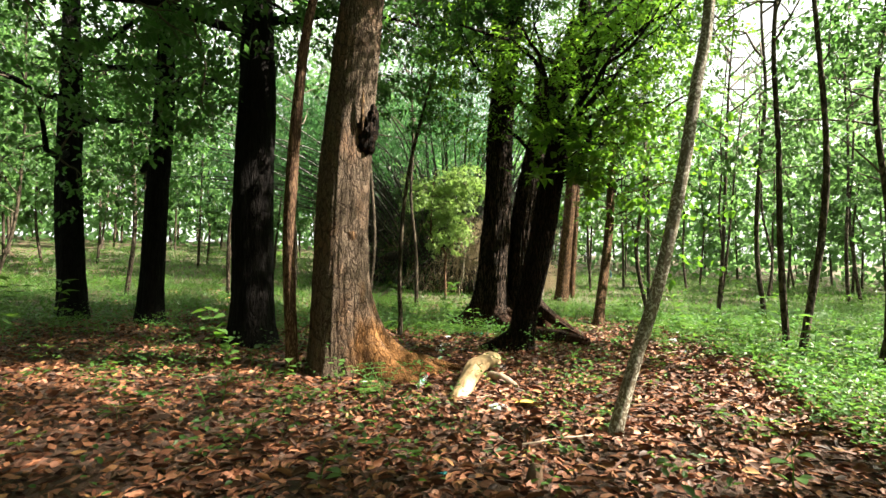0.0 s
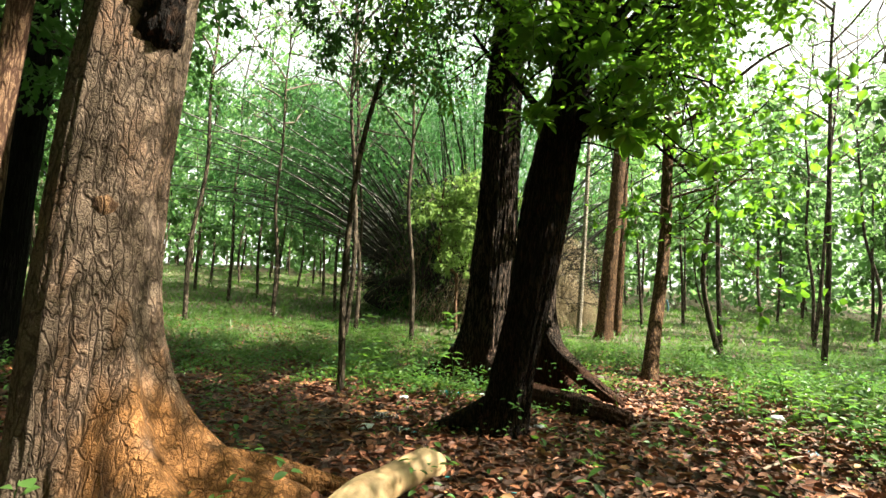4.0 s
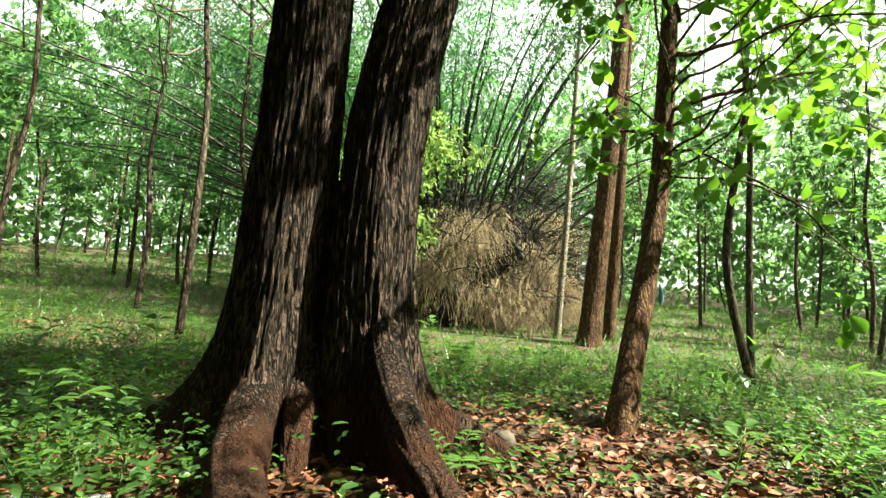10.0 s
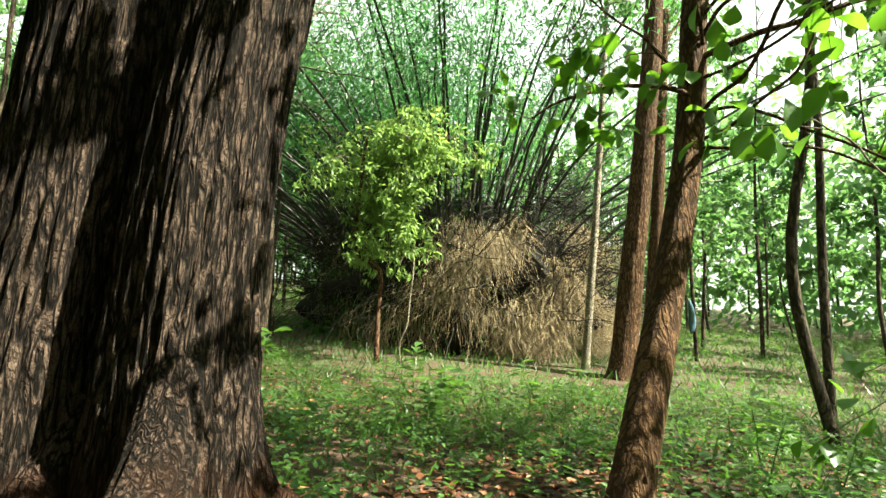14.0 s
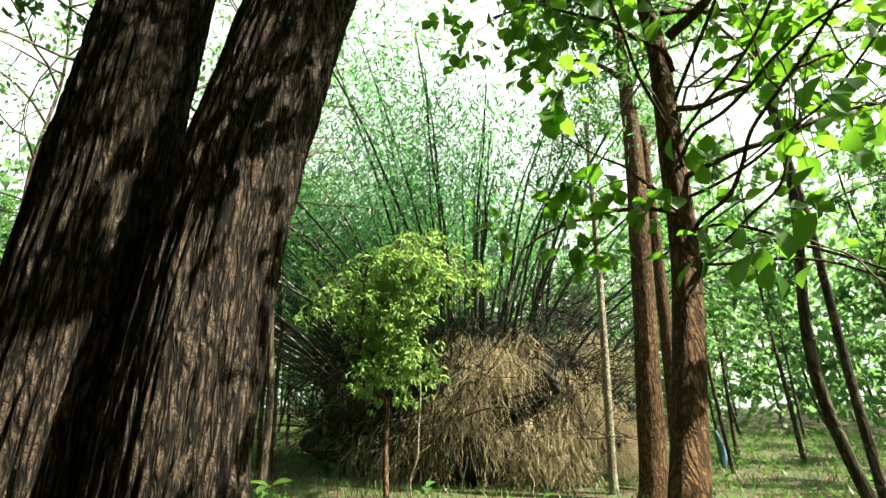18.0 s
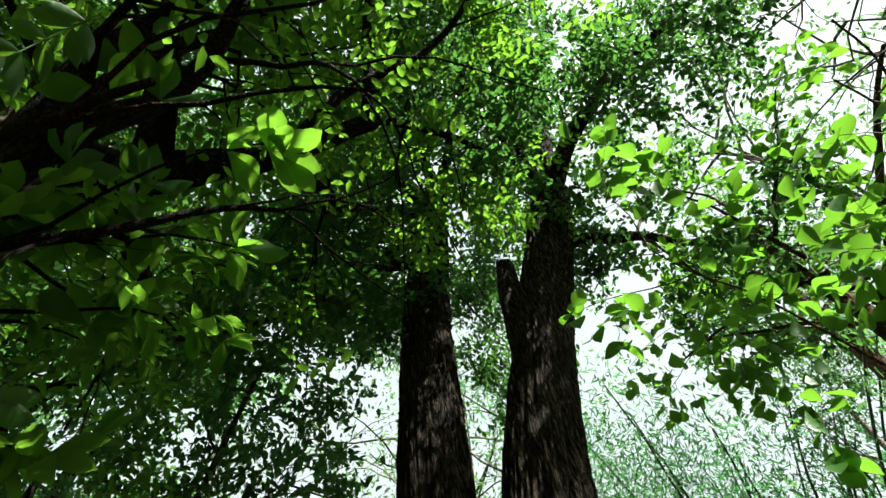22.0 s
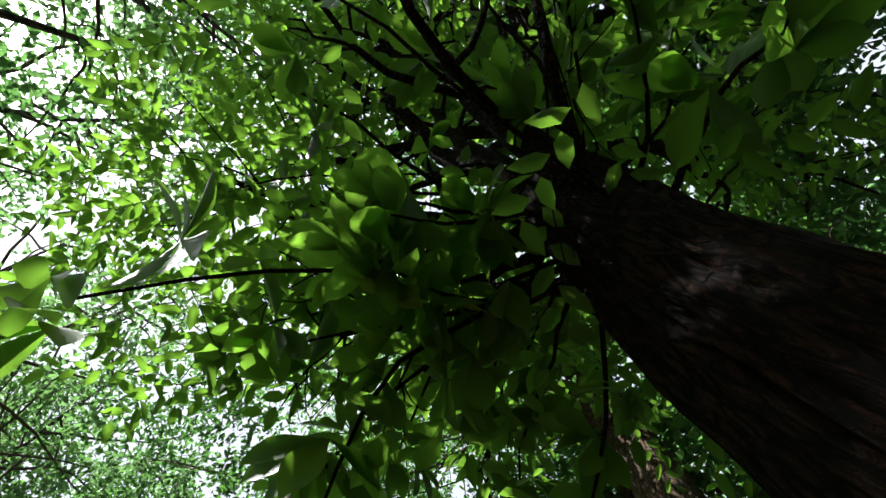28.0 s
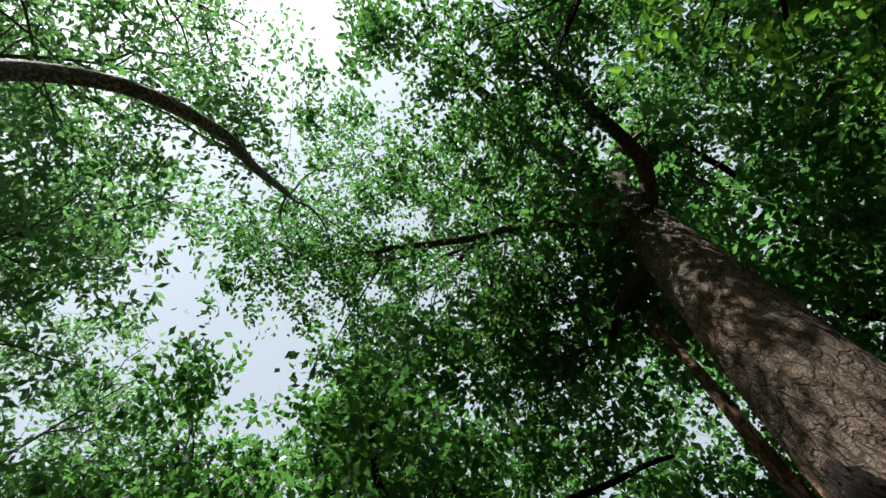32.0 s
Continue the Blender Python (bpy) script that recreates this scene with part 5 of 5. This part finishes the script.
def scatter_low_plants():
    rng = np.random.default_rng(7)
    for name, n, reach, mat, hi, size in (("undergrowth", 40000, 18, LEAF_LOW, 0.34, 0.06), ("undergrowth", 2600, 15, LEAF_MID, 0.55, 0.085), ("undergrowth", 5500, 34, LEAF_LOW, 0.6, 0.13), ("undergrowth", 6500, 14, LEAF_MID, 0.5, 0.065)):
        P, W, L = [], [], []
        for k in range(n):
            x, y = rng.uniform(-reach, reach) + 2, rng.uniform(-4, reach * 1.1) + (0 if reach < 20 else 8)
            if reach > 20 and math.hypot(x - 2, y - 9) < 14:
                continue
            if rng.uniform() > green_share(x, y) * (0.35 + 0.65 * (noise.noise(Vector((x * 0.45, y * 0.45, 0))) > -0.1)):
                continue
            h = rng.uniform(0.06, hi)
            z = gz(x, y)
            m = rng.integers(8, 18)
            f = rng.uniform(0.25, 1, m)
            a = rng.uniform(0, 6.28, m)
            P.append(np.stack([x + rng.normal(0, 0.09, m), y + rng.normal(0, 0.09, m), z + h * f], -1))
            W.append(np.stack([np.cos(a), np.sin(a), rng.normal(0.1, 0.3, m)], -1))
            L.append(rng.uniform(0.6, 1.3, m) * size * rng.uniform(0.7, 1.3))
        P, W, L = np.concatenate(P), np.concatenate(W), np.concatenate(L)
        g = Geo()
        up = unit(np.array([0, 0, 1.0]) + rng.normal(0, 0.3, (len(P), 3)))
        close = np.hypot(P[:, 0] - 2, P[:, 1] - 7) < 9
        put_leaves(g, P[close], W[close], up[close], L[close], L[close] * 0.5)
        put_flakes(g, P[~close], W[~close], up[~close], L[~close], L[~close] * 0.5)
        ob = new(name, g.mesh(name, mat))
        tagged(ob, "low green seedlings and weeds on the forest floor", "undergrowth", kind="stuff")


def scatter_grass():
    rng = np.random.default_rng(9)
    n = 80000
    x, y = rng.uniform(-24, 26, n), rng.uniform(-4, 44, n)
    keep = rng.uniform(0, 1, n) < np.clip((bare(x, y) - 0.85) * 0.9, 0.008, 1)
    x, y = x[keep], y[keep]
    n = len(x)
    g = Geo()
    a = rng.uniform(0, 6.28, n)
    put_flakes(g, np.stack([x, y, ground_z(x, y) - 0.01], -1), np.stack([np.cos(a) * 0.5, np.sin(a) * 0.5, rng.uniform(0.5, 1.2, n)], -1), rng.normal(0, 1, (n, 3)), rng.uniform(0.12, 0.38, n), rng.uniform(0.012, 0.03, n))
    ob = new("grass", g.mesh("grass", GRASS))
    tagged(ob, "thin green grass between the trees", "grass", kind="stuff")


scatter_litter()
scatter_low_plants()
scatter_grass()


# ---- seedlings, each leaf a piece ----
BLADES = {
    "round": single_leaf("leaf", 0.11, 0.085, EGG, LEAF_LOW, 0.15),
    "lance": single_leaf("leaf", 0.15, 0.045, LANCE, LEAF_LOW, 0.3),
    "feather": single_leaf("leaf", 0.075, 0.03, OVAL, LEAF_LOW, 0.1),
    "broad": single_leaf("leaf", 0.2, 0.11, OVAL, LEAF_LOW, 0.2),
}
SEEDLING_LABEL = {"round": "seedling with rounded green leaves on the litter", "lance": "seedling with narrow green leaves", "feather": "feathery fern-like seedling with small paired leaflets", "broad": "plant with broad pale green leaves"}


def seedling(x, y, high, kind, leaves, seed, size=1.0):
    rng = np.random.default_rng(seed)
    t = thing("seedling", (x, y, gz(x, y) - 0.01), SEEDLING_LABEL[kind], "seedling", "seedlings")
    if kind == "feather":
        for k in range(max(2, leaves // 14)):
            a = rng.uniform(0, 6.28)
            s = np.linspace(0, 1, 9)
            pts = np.stack([np.cos(a) * s ** 1.4 * high * 0.8, np.sin(a) * s ** 1.4 * high * 0.8, high * (s - 0.45 * s ** 3)], -1)
            g = Geo()
            tube(g, pts, np.linspace(0.005, 0.002, 9), 5)
            stalk = part("stalk", g, LEAF_LOW, t)
            for i in range(3, 9):
                d = unit(pts[i] - pts[i - 1])
                side = unit(np.cross(d, [0, 0, 1.0]))
                for q in (-1, 1):
                    hang(BLADES[kind], "leaf", stalk, leaf_pose(pts[i], d * 0.35 + side * q, (0, 0, 1), size * rng.uniform(0.8, 1.1)))
        return t
    pts, rad, _ = bough(rng, (0, 0, 0), (rng.normal(0, 0.15), rng.normal(0, 0.15), 1), high, 0.008, 0, 0.2, 7)
    g = Geo()
    tube(g, pts, rad, 6)
    part("stem", g, LEAF_LOW, t)
    for k in range(leaves):
        i = 2 + k * 5 // leaves
        a = k * 2.4 + rng.normal(0, 0.3)
        way = np.array([math.cos(a), math.sin(a), rng.normal(0.2, 0.2)])
        q = pts[min(i, 6)] + way * 0.02
        hang(BLADES[kind], "leaf", t, leaf_pose(q, way, unit(rng.normal(0, 0.15, 3) + [0, 0, 1]), size * rng.uniform(0.7, 1.15)))
    return t


SEEDLINGS = ((-2.95, 6.78, 0.78, "round", 22, 1.7), (-2.75, 6.6, 0.4, "round", 12, 1.4), (-0.66, 5.72, 0.62, "feather", 84, 1.0), (-0.85, 5.6, 0.36, "feather", 70, 0.9), (-2.55, 6.9, 0.3, "round", 9, 1.1), (-1.95, 6.35, 0.22, "round", 7, 1.1), (-0.79, 3.3, 0.22, "round", 6, 1.0), (-0.3, 6.2, 0.4, "lance", 8, 1.0),
             (0.75, 11.4, 0.55, "lance", 14, 1.2), (0.4, 11.0, 0.35, "round", 10, 0.9), (2.4, 11.8, 0.5, "round", 8, 0.9), (2.7, 11.9, 0.5, "feather", 70, 1.3), (2.95, 12.1, 0.4, "feather", 56, 1.2), (2.45, 10.6, 0.3, "lance", 8, 1.0),
             (4.3, 11.9, 0.55, "round", 10, 1.1), (5.3, 11.6, 0.9, "lance", 18, 1.5), (5.7, 12.2, 0.8, "lance", 18, 1.4), (4.9, 13.0, 0.5, "feather", 42, 1.1), (5.2, 7.4, 0.75, "broad", 10, 1.3), (5.6, 7.0, 0.6, "broad", 10, 1.2),
             (4.6, 4.3, 0.5, "broad", 8, 1.0), (3.9, 3.6, 0.4, "broad", 8, 0.9), (4.4, 3.0, 0.6, "broad", 9, 1.1), (2.6, 2.6, 0.3, "broad", 6, 0.8), (2.2, 3.3, 0.25, "round", 6, 0.9), (-2.6, 2.9, 0.35, "broad", 6, 0.9), (-3.9, 4.4, 0.3, "lance", 9, 1.0),
             (-1.6, 4.2, 0.25, "lance", 9, 1.0), (-2.2, 5.2, 0.3, "round", 7, 0.9), (-6.8, 9.0, 1.0, "lance", 26, 1.6), (-7.3, 8.6, 1.1, "lance", 26, 1.6), (-7.8, 9.2, 1.0, "broad", 18, 1.2), (-0.6, 11.4, 0.7, "lance", 16, 1.2), (0.3, 12.2, 0.8, "broad", 14, 1.0),
             (-1.0, 12.6, 0.6, "round", 14, 1.0), (2.2, 16.0, 0.7, "broad", 14, 1.1), (3.4, 15.2, 0.6, "round", 12, 1.1), (1.6, 17.8, 0.7, "broad", 12, 1.2), (1.0, 10.3, 0.25, "lance", 8, 0.9), (2.0, 8.2, 0.2, "lance", 8, 0.8), (1.5, 7.4, 0.15, "feather", 28, 0.7),
             (-1.3, 6.4, 0.3, "round", 6, 0.9), (-2.1, 6.3, 0.25, "round", 6, 0.8), (6.4, 10.3, 0.9, "broad", 14, 1.3), (3.6, 8.4, 0.3, "lance", 9, 1.0), (4.4, 9.2, 0.5, "round", 10, 1.1),
             (4.35, 10.6, 0.35, "lance", 22, 1.1), (4.7, 10.2, 0.4, "lance", 24, 1.1), (5.0, 10.8, 0.4, "round", 20, 1.0), (5.4, 10.3, 0.45, "lance", 26, 1.2), (4.6, 11.2, 0.35, "lance", 22, 1.0), (5.8, 10.9, 0.5, "round", 22, 1.1), (5.1, 9.7, 0.4, "lance", 24, 1.1), (4.2, 9.9, 0.3, "round", 16, 0.9),
             (5.5, 9.4, 0.4, "lance", 22, 1.0), (-0.1, 11.7, 0.6, "lance", 22, 1.2), (-0.5, 11.9, 0.5, "round", 18, 1.1), (-1.2, 14.2, 0.9, "broad", 22, 1.2), (-1.9, 15.0, 0.9, "feather", 70, 1.6), (-2.4, 13.6, 0.7, "lance", 22, 1.3), (0.1, 15.5, 1.1, "broad", 26, 1.3))
for k, (x, y, h, kind, n, size) in enumerate(SEEDLINGS):
    seedling(x, y, h, kind, n, 200 + k, size)
# plants between the twin trunks and the bamboo
r_s = np.random.default_rng(77)
for k in range(26):
    kind = ("lance", "round", "broad", "feather")[k % 4]
    seedling(r_s.uniform(1.2, 6.8), r_s.uniform(13.6, 19.5), r_s.uniform(0.3, 0.7), kind, {"lance": 16, "round": 14, "broad": 9, "feather": 42}[kind], 500 + k, r_s.uniform(0.8, 1.2))


# ---- things on the ground ----
def peeled_log():
    t = thing("peeled_log", (0.45, 6.9, gz(0.45, 6.9)), "pale peeled root arching over the leaf litter", "log")
    pts = [(0.36, 1.1, 0.1, 0.085), (0.28, 0.95, 0.14, 0.12), (0.1, 0.45, 0.16, 0.105), (-0.02, 0.05, 0.17, 0.12), (-0.14, -0.45, 0.12, 0.1), (-0.24, -0.85, 0.05, 0.1), (-0.32, -1.15, -0.03, 0.08)]
    part("wood", trunk_geo(pts, 44, 0.03, (), 0.022, 3.3, 9.0), PEELED, t)
    part("side_root", trunk_geo([(0.2, 0.2, 0.06, 0.05), (0.35, -0.05, 0.05, 0.055), (0.5, -0.3, 0.0, 0.03)], 16, 0.05, (), 0.006, 4.1, 8.0), DRYWOOD, t)


def lathe(profile, seg=20):
    g = Geo()
    ang = np.linspace(0, 2 * np.pi, seg, endpoint=False)
    V = [(x, r * math.cos(a), r * math.sin(a)) for x, r in profile for a in ang]
    n = len(profile)
    g.put(V, [(i * seg + j, i * seg + (j + 1) % seg, (i + 1) * seg + (j + 1) % seg, (i + 1) * seg + j) for i in range(n - 1) for j in range(seg)])
    return g


def bottle(x, y, turn, size=1.0, cap=True, wrap=None, tip=0.0):
    t = thing("plastic_bottle", (x, y, gz(x, y) + 0.036 * size), "empty clear plastic bottle lying on dead leaves", "bottle", "discarded bottles")
    t.rotation_euler = (0.4, -radians(tip), radians(turn))
    k = size
    body = part("body", lathe([(0, 0.002), (0.004, 0.026 * k), (0.012, 0.032 * k), (0.05 * k, 0.032 * k), (0.06 * k, 0.029 * k), (0.07 * k, 0.032 * k), (0.1 * k, 0.032 * k), (0.11 * k, 0.029 * k), (0.12 * k, 0.032 * k), (0.15 * k, 0.031 * k),
                        (0.185 * k, 0.02 * k), (0.205 * k, 0.013 * k), (0.22 * k, 0.013 * k)]), CLEAR, t)
    if cap:
        part("cap", lathe([(0.207 * k, 0.015 * k), (0.228 * k, 0.015 * k), (0.23 * k, 0.001)]), wrap or TEAL, body, "coloured screw cap")
    if wrap:
        part("wrapper", lathe([(0.072 * k, 0.0328 * k), (0.098 * k, 0.0328 * k)]), TEAL, body, "torn teal wrapper")


def crumpled(x, y, size, mat, label, seed, flat=0.45):
    rng = np.random.default_rng(seed)
    t = thing("plastic_scrap", (x, y, gz(x, y)), label, "litter", "scraps of plastic")
    g = Geo()
    n, m = 9, 14
    V = []
    for i in range(n):
        th = math.pi * i / (n - 1)
        for j in range(m):
            a = 2 * math.pi * j / m
            q = size * (0.75 + 0.6 * noise.noise(Vector((math.cos(a) * 1.8 + seed, math.sin(a) * 1.8, th * 2.0))))
            V.append((q * math.sin(th) * math.cos(a) * 1.3, q * math.sin(th) * math.sin(a), max(0.002, size * flat * (1 - math.cos(th)) * 0.5 + 0.2 * q * noise.noise(Vector((a, th * 3, seed))))))
    g.put(V, [(i * m + j, i * m + (j + 1) % m, (i + 1) * m + (j + 1) % m, (i + 1) * m + j) for i in range(n - 1) for j in range(m)])
    part("film", g, mat, t)
    t.rotation_euler = (0, 0, rng.uniform(0, 6.28))


def stub(x, y, high, r, seed):
    t = thing("stump", (x, y, gz(x, y)), "small rotten stub of a cut sapling", "stump", "stumps")
    part("wood", trunk_geo([(0, 0, -0.05, r * 1.25), (0.01, 0, high * 0.5, r), (0.03, 0.01, high, r * 0.75)], 22, 0.012, (), 0.01, seed, 30.0), STUMP, t)


def stick(x, y, turn, long, r, seed, lift=0.02, mat=None):
    rng = np.random.default_rng(seed)
    t = thing("stick", (x, y, gz(x, y) + lift), "dry fallen stick on the litter", "stick", "sticks")
    pts, rad, _ = bough(rng, (0, 0, 0), (math.cos(radians(turn)), math.sin(radians(turn)), 0), long, r, 0, 0.18, 9)
    pts[:, 2] = np.clip(pts[:, 2], -0.01, 0.03)
    g = Geo()
    tube(g, pts, rad, 7)
    part("wood", g, mat or DRYWOOD, t)


peeled_log()
bottle(-0.05, 9.52, 5, 1.2, False)
bottle(-0.3, 6.25, 60, 1.15, True, RED, 25)
bottle(0.55, 10.78, 5, 1.15, True, TEAL)
bottle(0.9, 10.8, 75, 0.95, False)
bottle(0.3, 9.1, -30, 1.0, True)
for k, (x, y, size, mat, label) in enumerate(((-0.04, 9.13, 0.1, FILM, "crumpled clear plastic bag"), (1.74, 9.42, 0.06, FILM, "crumpled white plastic cup"), (1.62, 9.4, 0.04, FILM, "scrap of white plastic"), (0.55, 5.3, 0.12, FILM, "torn grey plastic bag"),
                                               (1.1, 11.0, 0.08, FILM, "crumpled white plastic bag"), (0.0, 3.6, 0.05, TEAL, "small scrap of teal plastic"), (0.9, 7.9, 0.02, TEAL, "small scrap of teal plastic"), (1.4, 7.7, 0.02, TEAL, "small scrap of teal plastic"),
                                               (4.1, 8.9, 0.07, BLUE, "scrap of blue plastic"), (4.7, 10.6, 0.12, FILM, "crumpled clear plastic bag"), (5.4, 12.0, 0.08, FILM, "scrap of white plastic"), (0.35, 10.3, 0.05, TEAL, "small scrap of teal plastic"),
                                               (-1.0, 6.5, 0.05, FILM, "scrap of pale plastic"), (0.1, 10.6, 0.08, FILM, "crumpled white plastic bag"), (3.9, 11.3, 0.05, FILM, "scrap of white plastic"), (0.62, 7.1, 0.035, FILM, "round white plastic bottle lid"))):
    crumpled(x, y, size, mat, label, 300 + k, 0.25 if mat is TEAL else 0.5)
crumpled(1.62, 11.78, 0.085, STONE, "rounded grey stone among the roots", 330, 1.2)
crumpled(2.98, 12.75, 0.14, STONE, "grey stone beside the root", 331, 1.2)
stub(0.58, 3.37, 0.13, 0.05, 1.0)
stub(5.44, 11.76, 0.2, 0.045, 2.0)
stub(-4.6, 9.1, 0.18, 0.06, 4.0)
for k, (x, y, turn, long, r) in enumerate(((2.75, 9.75, 40, 0.55, 0.022), (2.95, 9.7, 75, 0.5, 0.02), (3.1, 9.9, 130, 0.45, 0.018), (0.05, 5.5, 40, 0.8, 0.011), (1.35, 4.4, 195, 1.6, 0.012), (-0.8, 9.3, 10, 0.9, 0.012), (3.3, 8.2, 50, 0.7, 0.015),
                                            (-2.6, 9.0, 170, 0.9, 0.02), (0.2, 2.6, 20, 0.6, 0.008), (-1.8, 3.6, 65, 0.5, 0.008), (2.5, 6.2, 150, 0.6, 0.01), (-2.9, 6.0, 15, 0.7, 0.012), (4.6, 13.2, 20, 0.9, 0.025), (1.6, 10.9, 25, 0.6, 0.014))):
    stick(x, y, turn, long, r, 400 + k)
g = Geo()
put_fine_leaves(g, np.array([[0, 0, 0.03]]), np.array([[1.0, -0.25, 0.03]]), np.array([[0, 0, 1.0]]), 0.3, 0.11, OVAL, 0.08)
part("blade", g, YELLOW_LEAF, thing("yellow_leaf", (0.74, 5.5, gz(0.74, 5.5)), "large yellow fallen leaf on the litter", "leaf"))
